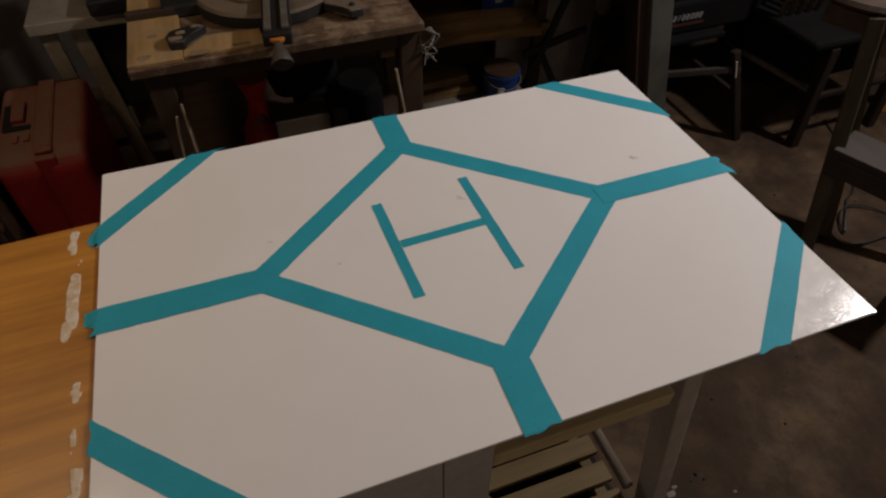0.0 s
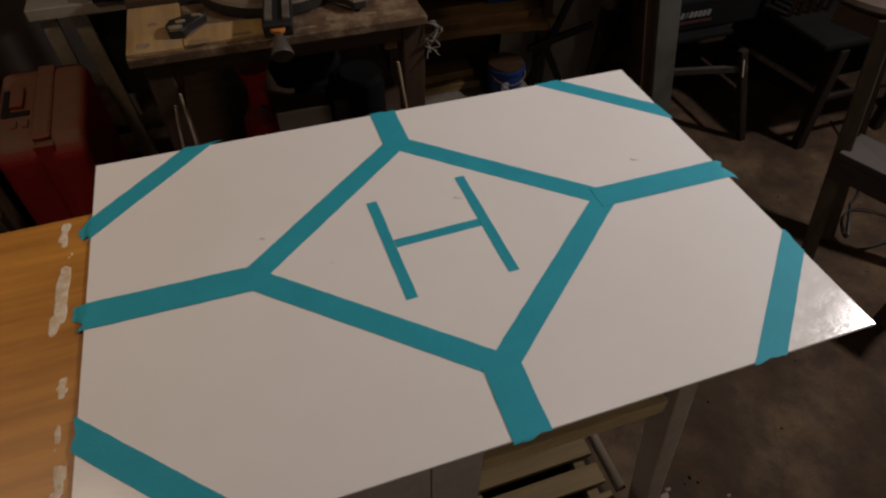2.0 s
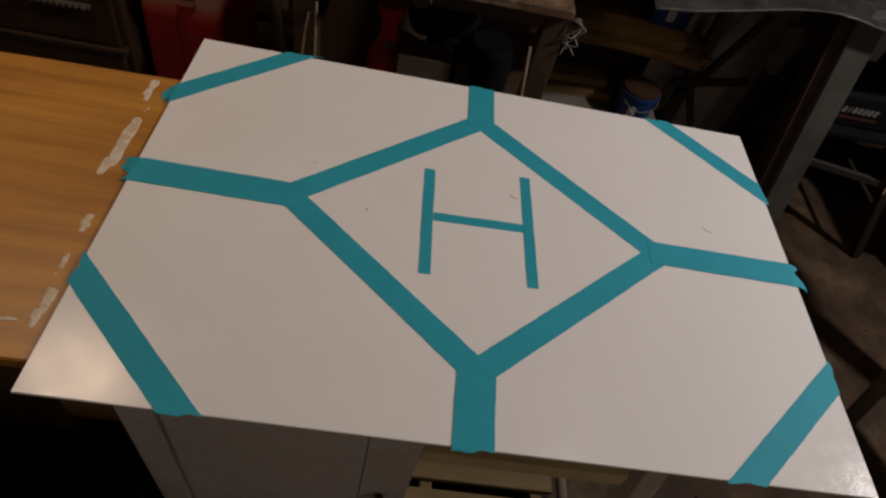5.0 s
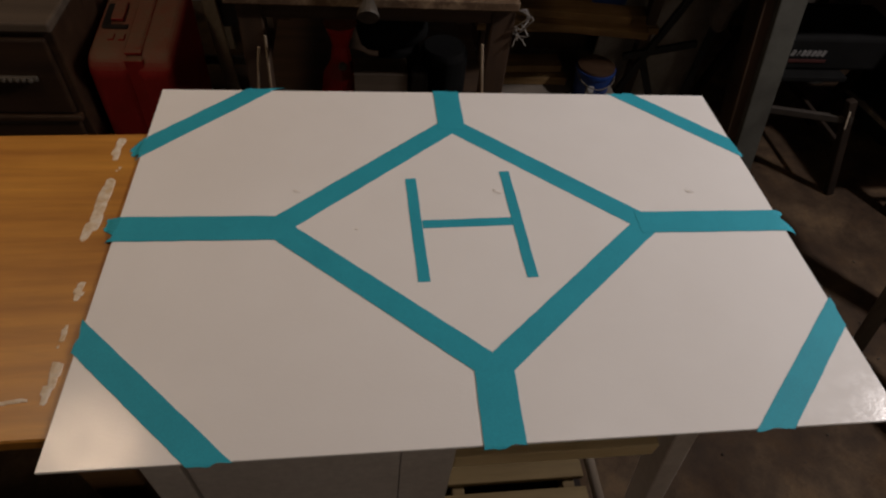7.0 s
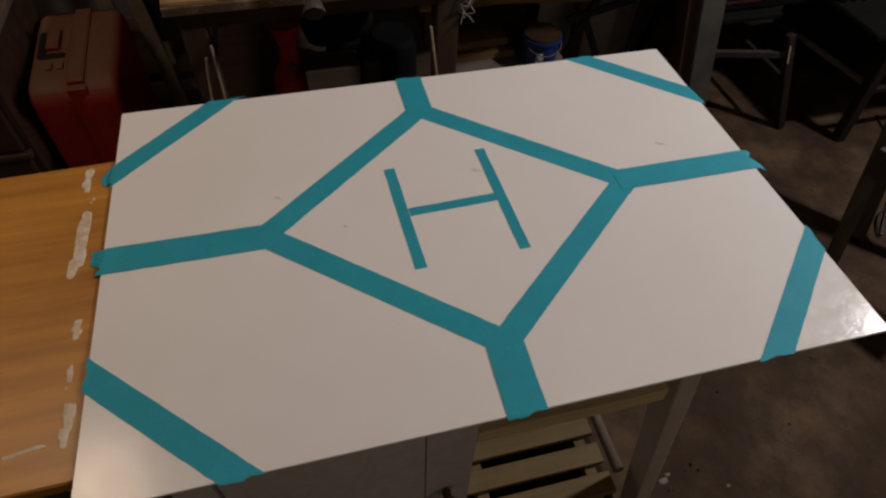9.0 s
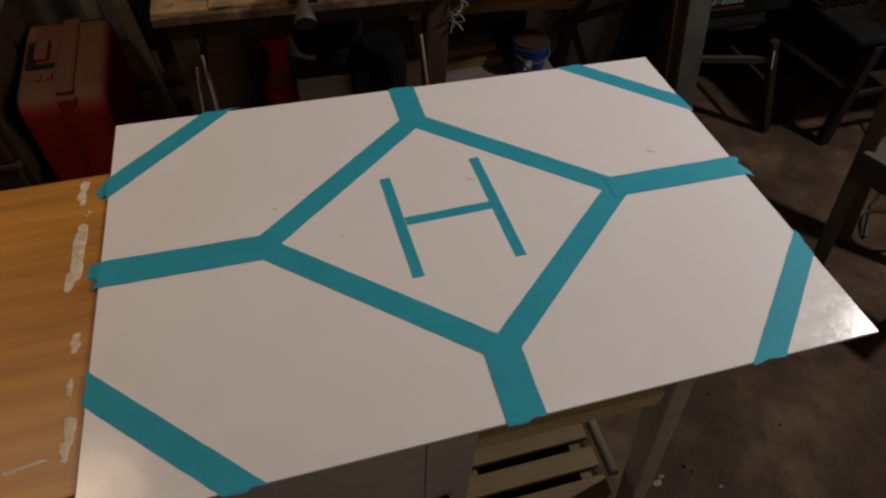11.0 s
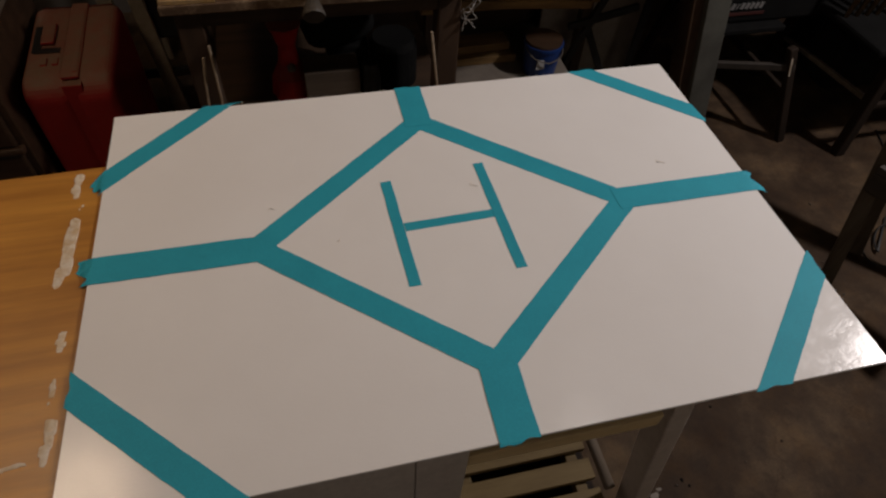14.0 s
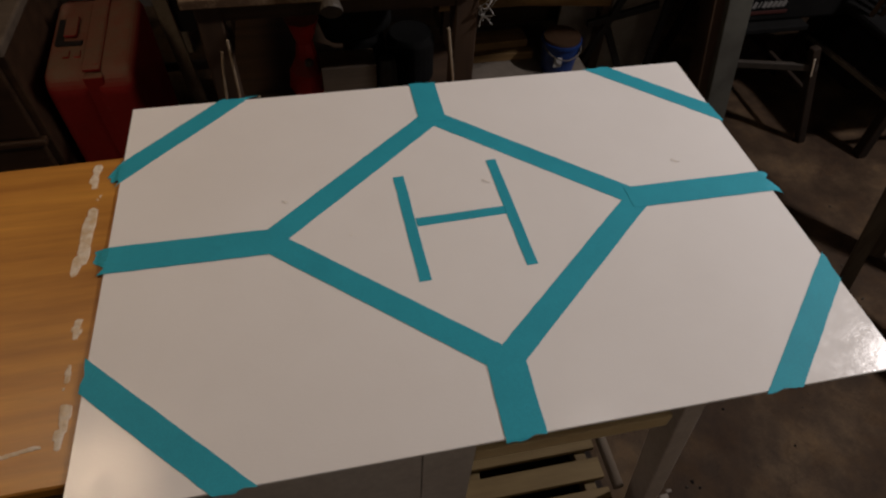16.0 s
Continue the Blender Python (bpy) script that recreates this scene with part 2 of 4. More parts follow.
M = dict(
    board=paint_white("white_enamel"),
    tape=mat("teal_tape", (0.032, 0.372, 0.492), (0.028, 0.334, 0.446), scale=14, fine=700, rough=0.62, bump=0.04),
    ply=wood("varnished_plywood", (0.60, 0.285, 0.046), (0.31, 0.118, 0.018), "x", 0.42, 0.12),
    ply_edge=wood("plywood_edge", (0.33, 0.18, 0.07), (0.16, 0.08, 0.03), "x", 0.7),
    smear=mat("dried_white_paint", (0.74, 0.66, 0.55), (0.60, 0.44, 0.26), scale=90, fine=260, rough=0.5, bump=0.4, spread=(0.40, 0.66)),
    concrete=concrete("stained_concrete"),
    block=mat("pale_block_wall", (0.66, 0.61, 0.55), (0.55, 0.50, 0.44), scale=2.5, fine=40, rough=0.9, bump=0.4),
    stoolleg=wood("weathered_stool_wood", (0.085, 0.070, 0.055), (0.05, 0.040, 0.030), "z", 0.65),
    wall=mat("shade_toned_wall", (0.11, 0.093, 0.078), (0.07, 0.06, 0.05), scale=2.5, fine=40, rough=0.9, bump=0.4),
    ceiling=wood("bare_joists", (0.42, 0.33, 0.23), (0.28, 0.21, 0.14), "y", 0.8),
    cab=mat("grey_white_cabinet_paint", (0.62, 0.58, 0.54), (0.54, 0.50, 0.46), scale=5, fine=90, rough=0.45, bump=0.12),
    # Apron pine, with the light that falls on it put into the colour.
    pine=wood("lit_pine", (0.80, 0.66, 0.40), (0.60, 0.46, 0.24), "x", 0.55),
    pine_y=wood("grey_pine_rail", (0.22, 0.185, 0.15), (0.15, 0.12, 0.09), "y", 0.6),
    legpaint=mat("taupe_leg_paint", (0.60, 0.54, 0.48), (0.48, 0.42, 0.37), scale=8, fine=80, rough=0.5),
    greywood=wood("weathered_grey_wood", (0.038, 0.030, 0.024), (0.022, 0.017, 0.013), "y", 0.7),
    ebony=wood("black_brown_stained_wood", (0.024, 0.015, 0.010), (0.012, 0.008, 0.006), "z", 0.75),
    # Slat pine, darkened in colour for the shade below the panel.
    shaded_pine=wood("shaded_pine_slat", (0.20, 0.145, 0.068), (0.12, 0.082, 0.036), "x", 0.6),
    dark=wood("dark_stained_wood", (0.070, 0.040, 0.022), (0.028, 0.016, 0.009), "x", 0.6),
    dark_z=wood("dark_stained_leg", (0.065, 0.036, 0.020), (0.028, 0.016, 0.009), "z", 0.6),
    benchtop=wood("grimy_bench_top", (0.15, 0.09, 0.05), (0.06, 0.035, 0.02), "x", 0.65, dust=(0.28, 0.20, 0.125)),
    benchply=wood("worn_plywood_sheet", (0.50, 0.33, 0.13), (0.27, 0.165, 0.065), "y", 0.7, dust=(0.30, 0.215, 0.13)),
    dresser=wood("brown_dresser_wood", (0.055, 0.030, 0.016), (0.026, 0.014, 0.008), "x", 0.42),
    dresser_top=wood("dusty_dresser_top", (0.13, 0.098, 0.07), (0.08, 0.058, 0.042), "x", 0.7),
    red=dusty("red_plastic", (0.34, 0.013, 0.012), (0.20, 0.122, 0.080), 0.65),
    redgloss=dusty("red_enamel", (0.46, 0.016, 0.012), (0.16, 0.08, 0.05), 0.4),
    black=mat("black_plastic", (0.012, 0.012, 0.012), (0.02, 0.019, 0.018), scale=8, fine=90, rough=0.5),
    pit=mat("near_black", (0.004, 0.004, 0.004), (0.007, 0.007, 0.007), scale=8, fine=90, rough=0.85),
    cast=dusty("dusty_cast_metal", (0.020, 0.018, 0.016), (0.17, 0.13, 0.085), 0.55),
    steel=mat("worn_steel", (0.17, 0.15, 0.125), (0.09, 0.075, 0.06), scale=24, fine=150, rough=0.45, metal=0.1),
    greyknob=mat("grey_handle_plastic", (0.055, 0.047, 0.038), (0.10, 0.083, 0.065), scale=30, fine=120, rough=0.6),
    orange=mat("orange_plastic", (0.55, 0.20, 0.03), (0.40, 0.14, 0.03), scale=30, fine=120, rough=0.5),
    greypaint=mat("grey_green_paint", (0.082, 0.082, 0.070), (0.050, 0.048, 0.041), scale=6, fine=70, rough=0.6),
    greymetal=mat("grey_metal_enamel", (0.32, 0.28, 0.215), (0.20, 0.17, 0.13), scale=7, fine=70, rough=0.5),
    blue=mat("blue_pail_plastic", (0.010, 0.040, 0.19), (0.008, 0.028, 0.12), scale=12, fine=90, rough=0.4),
    label=mat("pale_paper_label", (0.42, 0.42, 0.42), (0.3, 0.3, 0.3), scale=40, fine=120, rough=0.7),
    lumber=wood("rough_lumber", (0.27, 0.17, 0.075), (0.13, 0.08, 0.034), "x", 0.75),
    greyboard=mat("grey_shelf_board", (0.19, 0.16, 0.13), (0.12, 0.10, 0.08), scale=6, fine=60, rough=0.7),
    canvas=mat("grey_brown_canvas", (0.36, 0.32, 0.27), (0.26, 0.23, 0.19), scale=6, fine=90, rough=0.9),
    tan=wood("tan_stool_seat", (0.20, 0.135, 0.07), (0.12, 0.075, 0.038), "y", 0.5),
    stick=mat("pale_dowel", (0.42, 0.34, 0.25), (0.28, 0.2, 0.13), scale=30, fine=120, rough=0.6),
    wire=mat("white_wire", (0.34, 0.32, 0.30), (0.22, 0.20, 0.18), scale=30, fine=120, rough=0.5),
    rubber=mat("black_cord", (0.01, 0.01, 0.01), (0.018, 0.016, 0.014), scale=30, fine=120, rough=0.6),
    dust=mat("pale_sawdust", (0.26, 0.19, 0.115), (0.17, 0.12, 0.07), scale=60, fine=300, rough=0.95, bump=0.6),
    shaving=mat("pale_shaving", (0.84, 0.79, 0.72), (0.74, 0.67, 0.58), scale=90, fine=300, rough=0.7),
    speck=mat("dark_crumb", (0.04, 0.03, 0.022), (0.06, 0.045, 0.03), scale=90, fine=300, rough=0.9),
    brown=mat("brown_knob_wood", (0.13, 0.065, 0.035), (0.08, 0.04, 0.02), scale=40, fine=120, rough=0.45),
    print_white=mat("dimmed_white_print", (0.19, 0.185, 0.18), (0.12, 0.115, 0.11), scale=60, fine=200, rough=0.6),
    print_red=mat("dark_red_print", (0.05, 0.010, 0.008), (0.035, 0.008, 0.006), scale=60, fine=200, rough=0.6),
    glass=mat("frosted_bulb", (0.8, 0.78, 0.72), (0.75, 0.72, 0.66), scale=30, fine=120, rough=0.4),
)


def plastic_film(name):
    m, nt, bsdf = nodes_of(name)
    co = nt.nodes.new("ShaderNodeTexCoord")
    f = noise_node(nt, co.outputs["Object"], 14.0, 6.0, 0.65)
    nt.links.new(ramp(nt, f, [(0.3, (0.075, 0.073, 0.07)), (0.7, (0.17, 0.165, 0.16))]), bsdf.inputs["Base Color"])
    bsdf.inputs["Roughness"].default_value = 0.07
    bsdf.inputs["Specular IOR Level"].default_value = 0.8
    bsdf.inputs["Transmission Weight"].default_value = 0.35
    b = nt.nodes.new("ShaderNodeBump")
    b.inputs["Strength"].default_value, b.inputs["Distance"].default_value = 0.7, 0.01
    nt.links.new(f, b.inputs["Height"])
    nt.links.new(b.outputs[0], bsdf.inputs["Normal"])
    return m


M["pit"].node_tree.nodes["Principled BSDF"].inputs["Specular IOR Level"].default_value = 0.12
for k in ("tape", "shaded_pine", "pine_y", "ebony", "lumber", "stoolleg"):
    M[k].node_tree.nodes["Principled BSDF"].inputs["Specular IOR Level"].default_value = 0.2
M["film"] = plastic_film("clear_plastic_film")


# ---- mesh helpers ----
def thing(name, place, label, category, group="", kind=""):
    ob = new(name)
    ob.location = place
    ob.empty_display_size = 0.05
    return tagged(ob, label, category, group, kind)


def finish(name, bm, material, smooth=False):
    bmesh.ops.recalc_face_normals(bm, faces=bm.faces)
    me = bpy.data.meshes.new(name)
    bm.to_mesh(me)
    bm.free()
    me.materials.append(material)
    if smooth:
        for p in me.polygons:
            p.use_smooth = True
    return new(name, me)


def part(name, bm, material, parent, label="", smooth=False):
    ob = finish(name, bm, material, smooth)
    ob.parent = parent
    base, up = Vector((0, 0, 0)), parent
    while up:
        base += up.location
        up = up.parent
    ob.location = -base if parent.parent is None else Vector((0, 0, 0))
    return tagged(ob, label)


def single(name, bm, material, label, category="", group="", kind="", smooth=False):
    return tagged(finish(name, bm, material, smooth), label, category, group, kind)


def join(*parts):
    out = bmesh.new()
    for b in parts:
        me = bpy.data.meshes.new("tmp")
        b.to_mesh(me)
        b.free()
        out.from_mesh(me)
        bpy.data.meshes.remove(me)
    return out


def bevelled(bm, r, seg=2):
    if r > 0:
        bmesh.ops.bevel(bm, geom=list(bm.edges), offset=r, segments=seg, affect="EDGES", profile=0.5)
    return bm


def box(lo, hi, r=0.002, turn=0.0, seg=2):
    bm = bmesh.new()
    c = [(a + b) / 2 for a, b in zip(lo, hi)]
    bmesh.ops.create_cube(bm, size=1.0)
    for v in bm.verts:
        v.co = Vector([v.co[i] * (hi[i] - lo[i]) for i in range(3)])
    bevelled(bm, r, seg)
    bm.transform(Matrix.Translation(c) @ Matrix.Rotation(radians(turn), 4, "Z"))
    return bm


def beam(p0, p1, w, d, r=0.002, side=(1, 0, 0)):
    """A bar from p0 to p1, w wide along side and d thick across it."""
    p0, p1 = Vector(p0), Vector(p1)
    axis = (p1 - p0).normalized()
    sx = Vector(side)
    sx = (sx - axis * sx.dot(axis)).normalized()
    sy = axis.cross(sx)
    bm = bmesh.new()
    bmesh.ops.create_cube(bm, size=1.0)
    for v in bm.verts:
        v.co = Vector((v.co.x * w, v.co.y * d, v.co.z * (p1 - p0).length))
    bevelled(bm, r)
    m = Matrix((sx, sy, axis)).transposed().to_4x4()
    bm.transform(Matrix.Translation((p0 + p1) / 2) @ m)
    return bm


def tube(pts, r, seg=8, ends=True):
    """A round tube along a smooth line of points; r is a number or one number for each point."""
    pts = [Vector(p) for p in pts]
    bm = bmesh.new()
    rings = []
    for i, p in enumerate(pts):
        a = (pts[min(i + 1, len(pts) - 1)] - pts[max(i - 1, 0)]).normalized()
        ref = Vector((0, 0, 1)) if abs(a.z) < 0.9 else Vector((1, 0, 0))
        u = a.cross(ref).normalized()
        w = a.cross(u)
        rr = r if isinstance(r, float) else r[i]
        rings.append([bm.verts.new(p + (u * math.cos(k * math.tau / seg) + w * math.sin(k * math.tau / seg)) * rr) for k in range(seg)])
    for a, b in zip(rings, rings[1:]):
        for k in range(seg):
            bm.faces.new((a[k], a[(k + 1) % seg], b[(k + 1) % seg], b[k]))
    if ends:
        bm.faces.new(rings[0])
        bm.faces.new(rings[-1])
    return bm


def lathe(profile, place, seg=32):
    """profile: (radius, height) from the bottom up, turned round a vertical axis at place."""
    bm = bmesh.new()
    rings = []
    for r, z in profile:
        rings.append([bm.verts.new((place[0] + r * math.cos(k * math.tau / seg), place[1] + r * math.sin(k * math.tau / seg), place[2] + z)) for k in range(seg)])
    for a, b in zip(rings, rings[1:]):
        for k in range(seg):
            bm.faces.new((a[k], a[(k + 1) % seg], b[(k + 1) % seg], b[k]))
    bm.faces.new(rings[0])
    bm.faces.new(rings[-1])
    return bm


def prism(poly, z0, z1, r=0.0):
    bm = bmesh.new()
    lo = [bm.verts.new((x, y, z0)) for x, y in poly]
    hi = [bm.verts.new((x, y, z1)) for x, y in poly]
    n = len(poly)
    bm.faces.new(lo)
    bm.faces.new(hi)
    for i in range(n):
        bm.faces.new((lo[i], lo[(i + 1) % n], hi[(i + 1) % n], hi[i]))
    return bevelled(bm, r, 1)


def spline(pts, n=8):
    out = []
    q = [pts[0]] + list(pts) + [pts[-1]]
    for i in range(1, len(q) - 2):
        a, b, c, d = (Vector(p) for p in q[i - 1:i + 3])
        for k in range(n):
            t = k / n
            out.append(0.5 * ((2 * b) + (c - a) * t + (2 * a - 5 * b + 4 * c - d) * t * t + (3 * b - a - 3 * c + d) * t ** 3))
    out.append(Vector(pts[-1]))
    return out


def blob(cx, cy, lx, ly, z, seed, h=0.0012, n=40, lean=0.0):
    """A flat dried smear with an uneven rim, domed in the middle."""
    rng = random.Random(seed)
    ph = [rng.uniform(0, math.tau) for _ in range(4)]
    bm = bmesh.new()
    rims = []
    for f, zz in ((1.0, 0.0), (0.86, h), (0.45, h * 1.2)):
        rim = []
        for k in range(n):
            a = k * math.tau / n
            w = 1 + 0.10 * math.sin(2 * a + ph[0]) + 0.07 * math.sin(3 * a + ph[1]) + 0.04 * math.sin(7 * a + ph[2])
            x, y = lx / 2 * f * w * math.copysign(abs(math.cos(a)) ** 0.6, math.cos(a)), ly / 2 * f * w * math.copysign(abs(math.sin(a)) ** 0.6, math.sin(a))
            rim.append(bm.verts.new((cx + x + lean * y, cy + y, z + zz)))
        rims.append(rim)
    for a, b in zip(rims, rims[1:]):
        for k in range(n):
            bm.faces.new((a[k], a[(k + 1) % n], b[(k + 1) % n], b[k]))
    bm.faces.new(rims[-1])
    return bm


# ---- the room ----
single("floor", box((-2.6, -2.6, -0.12), (3.6, 2.8, 0.0), 0.0), M["concrete"], "stained brown-grey concrete basement floor", "floor", kind="structure")
# The north wall's colour is darkened to carry the dim background.
single("wall_north", box((-2.6, 2.3, 0.0), (3.6, 2.45, 2.6), 0.0), M["wall"], "basement wall with the room's dimness put into its colour", "wall", kind="structure")
# Unseen walls and ceiling, made pale to bounce fill into the shaded parts.
single("wall_south", box((-2.6, -2.6, 0.0), (3.6, -2.45, 2.6), 0.0), M["block"], "unseen pale block wall added to bounce fill light", "wall", kind="structure")
single("wall_west", box((-2.6, -2.45, 0.0), (-2.45, 2.3, 2.6), 0.0), M["block"], "unseen pale block wall added to bounce fill light", "wall", kind="structure")
single("wall_east", box((3.45, -2.45, 0.0), (3.6, 2.3, 2.6), 0.0), M["block"], "unseen pale block wall added to bounce fill light", "wall", kind="structure")
single("ceiling", join(box((-2.6, -2.6, 2.6), (3.6, 2.45, 2.72), 0.0), *[box((-2.4 + 0.42 * i, -2.44, 2.42), (-2.36 + 0.42 * i, 2.29, 2.598), 0.0) for i in range(14)]),
       M["ceiling"], "wooden ceiling with exposed joists", "ceiling", kind="structure")
# The fourth fixture only dresses the added fill lamp.
for place, *_ in LAMPS:
    t = thing("ceiling_lamp", (place[0], place[1], 2.599), "bare round bulb in a ceiling socket, the fourth an added fill", "lamp", "ceiling bulbs")
    part("socket", lathe([(0.05, 0.0), (0.05, -0.02), (0.018, -0.03), (0.018, -0.19), (0.03, -0.20), (0.03, -0.235)], (place[0], place[1], 2.5995), 20), M["cast"], t)
    part("bulb", lathe([(0.024, 0.0), (0.03, -0.012), (0.034, -0.03), (0.026, -0.046), (0.008, -0.053)], (place[0], place[1], 2.364), 20), M["glass"], t, smooth=True)

# ---- the white panel with its tape pattern ----
W, YB, YF, TOP, THICK = 0.457, 0.310, -0.305, 0.900, 0.004
panel = thing("painted_panel", (0, 0, TOP - THICK), "glossy white painted panel with teal tape in a diamond pattern", "panel")
part("board", box((-W, YF, TOP - THICK), (W, YB, TOP), 0.0008, seg=1), M["board"], panel)


def tape(p0, p1, w, end0, end1, lift, seed, over=0.008, name="tape_strip"):
    """A strip of masking tape. Each end is cut on a line ('x', v) or ('y', v), torn past the board's edge ('torn') or square (None)."""
    rng = random.Random(seed)
    p0, p1 = Vector((*p0, 0)), Vector((*p1, 0))
    d = (p1 - p0).normalized()
    side = Vector((-d.y, d.x, 0))
    length = (p1 - p0).length
    cols = 13 if w > 0.02 else 5

    def reach(q, way, end, sign):
        if end is None:
            return length * (sign > 0) + rng.uniform(-0.0004, 0.0004)
        if end[0] == "x":
            return (end[1] - q.x) / d.x
        if end[0] == "y":
            return (end[1] - q.y) / d.y
        best = 1e9
        for lim, c, v in ((W, q.x, way.x), (-W, q.x, way.x), (YB, q.y, way.y), (YF, q.y, way.y)):
            if abs(v) > 1e-6 and (lim - c) / v > 0:
                best = min(best, (lim - c) / v)
        return sign * (best + end[1])

    lines = []
    jag = []
    for _ in range(2):
        ph = [rng.uniform(0, 6.3) for _ in range(3)]
        jag += [over * max(0.05, 0.5 + 0.34 * math.sin(0.45 * c + ph[0]) + 0.14 * math.sin(1.1 * c + ph[1]) + 0.07 * rng.uniform(-1, 1)) for c in range(cols)]
    n = max(10, int(length / 0.012))
    for c in range(cols):
        off = (c / (cols - 1) - 0.5) * w
        q = p0 + side * off
        mid = p0 + d * length / 2 + side * off
        ends = []
        for end, sign, j in ((end0, -1, jag[c]), (end1, 1, jag[cols + c])):
            if end == "torn":
                ends.append(length / 2 + reach(mid, d * sign, ("torn", j), sign))
            else:
                ends.append(reach(q, d, end, sign))
        wob = 0.00035 if c in (0, cols - 1) else 0.0
        row = []
        for k in range(n + 1):
            f = k / n
            f = 0.5 - 0.5 * math.cos(math.pi * f)
            s = ends[0] + (ends[1] - ends[0]) * f
            p = q + d * s + side * (wob * rng.uniform(-1, 1))
            out = max(abs(p.x) - W - 0.002, p.y - YB - 0.002, YF - p.y - 0.002, 0.0)
            z = max(TOP + lift - 0.35 * out - 10 * out * out + 0.00002 * rng.uniform(-1, 1), TOP - THICK + 0.0009 if p.x < -W else 0.0)
            row.append(Vector((p.x, p.y, z)))
        lines.append(row)
    bm = bmesh.new()
    top = [[bm.verts.new(p) for p in row] for row in lines]
    bot = [[bm.verts.new(p - Vector((0, 0, 0.0003))) for p in row] for row in lines]
    m = n + 1
    for a in range(cols - 1):
        for k in range(n):
            bm.faces.new((top[a][k], top[a][k + 1], top[a + 1][k + 1], top[a + 1][k]))
            bm.faces.new((bot[a][k], bot[a + 1][k], bot[a + 1][k + 1], bot[a][k + 1]))
    for k in range(n):
        for a in (0, cols - 1):
            bm.faces.new((top[a][k], bot[a][k], bot[a][k + 1], top[a][k + 1]))
    for a in range(cols - 1):
        for k in (0, n):
            bm.faces.new((top[a][k], top[a + 1][k], bot[a + 1][k], bot[a][k]))
    return part(name, bm, M["tape"], panel)


DX, DY, DW, AW = 0.2295, 0.198, 0.033, 0.0425
VX, VY = Vector((0.228, 0.197)).normalized()
nx, ny = VY, VX
ox, oy = nx * DW / 2, ny * DW / 2
tape((0 + ox - 0.002, 0.1995 + oy), (0.2275 + ox, 0.0025 + oy), DW, ("x", -0.004), ("y", 0.002), 0.0004, 1)
tape((-0.0045 - ox, 0.2005 + oy), (-0.2335 - ox, 0.0065 + oy), DW, ("x", -0.004), ("y", 0.006), 0.0005, 2)
tape((-0.2335 - ox, 0.0065 - oy), (0.0 - ox, -0.195 - oy), DW, ("y", 0.006), ("x", 0.0), 0.0006, 3)
tape((0.2275 + ox, 0.0025 - oy), (0.0 + ox, -0.195 - oy), DW, ("y", 0.002), ("x", 0.0), 0.0005, 4)
tape((-0.246, 0.0055), (-0.457, 0.0070), AW, None, "torn", 0.0009, 5, 0.020)
tape((0.240, 0.0055), (0.457, 0.0050), AW - 0.002, None, "torn", 0.0009, 6, 0.028)
tape((-0.0035, 0.212), (-0.0035, 0.310), AW, None, "torn", 0.0009, 7, 0.004)
tape((-0.001, -0.206), (-0.003, -0.305), AW + 0.003, None, "torn", 0.0009, 8, 0.006)


def corner_tape(inner0, inner1, sign, seed, over=0.010):
    a, b = Vector(inner0), Vector(inner1)
    d = (b - a).normalized()
    o = Vector((-d.y, d.x)) * sign * 0.0315 / 2
    tape(tuple(a + o), tuple(b + o), 0.0315, "torn", "torn", 0.0004, seed, over)


corner_tape((-0.285, 0.310), (-0.457, 0.146), -1, 11, 0.030)
corner_tape((0.281, 0.311), (0.457, 0.147), 1, 12, 0.008)
corner_tape((-0.456, -0.134), (-0.280, -0.303), -1, 13, 0.007)
corner_tape((0.457, -0.135), (0.278, -0.306), 1, 14, 0.006)
tape((-0.0760, 0.098), (-0.0705, -0.0905), 0.0155, None, None, 0.0005, 21)
tape((0.0640, 0.1125), (0.0695, -0.0875), 0.0150, None, None, 0.0005, 22)
tape((-0.0650, 0.0075), (0.0610, 0.0115), 0.0150, None, None, 0.0003, 23)

for i, (x, y, a, L) in enumerate([(0.044, 0.075, -2.0, 0.017), (0.336, 0.072, -1.9, 0.017), (-0.237, 0.076, -1.9, 0.009), (-0.153, -0.001, 0.6, 0.004)]):
    pts = [(x + math.cos(a + 1.3 * f) * L * f * 0.8, y + math.sin(a + 1.3 * f) * L * f * 0.8, TOP + 0.0006 + 0.0012 * math.sin(3 * f)) for f in [k / 8 for k in range(9)]]
    single("wood_shaving", tube(pts, [0.00025 + 0.0003 * math.sin(math.pi * k / 8) for k in range(9)], 5), M["shaving"], "tiny curled pale shaving lying on the white panel", "shaving", "shavings on the panel")

# ---- plywood bench beside it ----
PZ = TOP - THICK
bench = thing("plywood_bench", (-0.85, -0.04, 0), "varnished orange plywood bench top with white paint smears", "workbench")
part("bench_top", prism([(-1.30, 0.182), (-0.425, 0.205), (-0.425, -0.262), (-0.432, -0.270), (-1.30, -0.280)], PZ - 0.019, PZ, 0.002), M["ply"], bench)
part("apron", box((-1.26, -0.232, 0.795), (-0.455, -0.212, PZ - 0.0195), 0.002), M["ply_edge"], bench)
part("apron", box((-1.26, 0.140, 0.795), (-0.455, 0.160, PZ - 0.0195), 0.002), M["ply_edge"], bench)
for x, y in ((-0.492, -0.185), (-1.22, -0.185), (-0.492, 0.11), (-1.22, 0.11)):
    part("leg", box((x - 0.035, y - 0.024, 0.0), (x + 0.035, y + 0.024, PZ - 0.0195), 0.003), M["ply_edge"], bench)
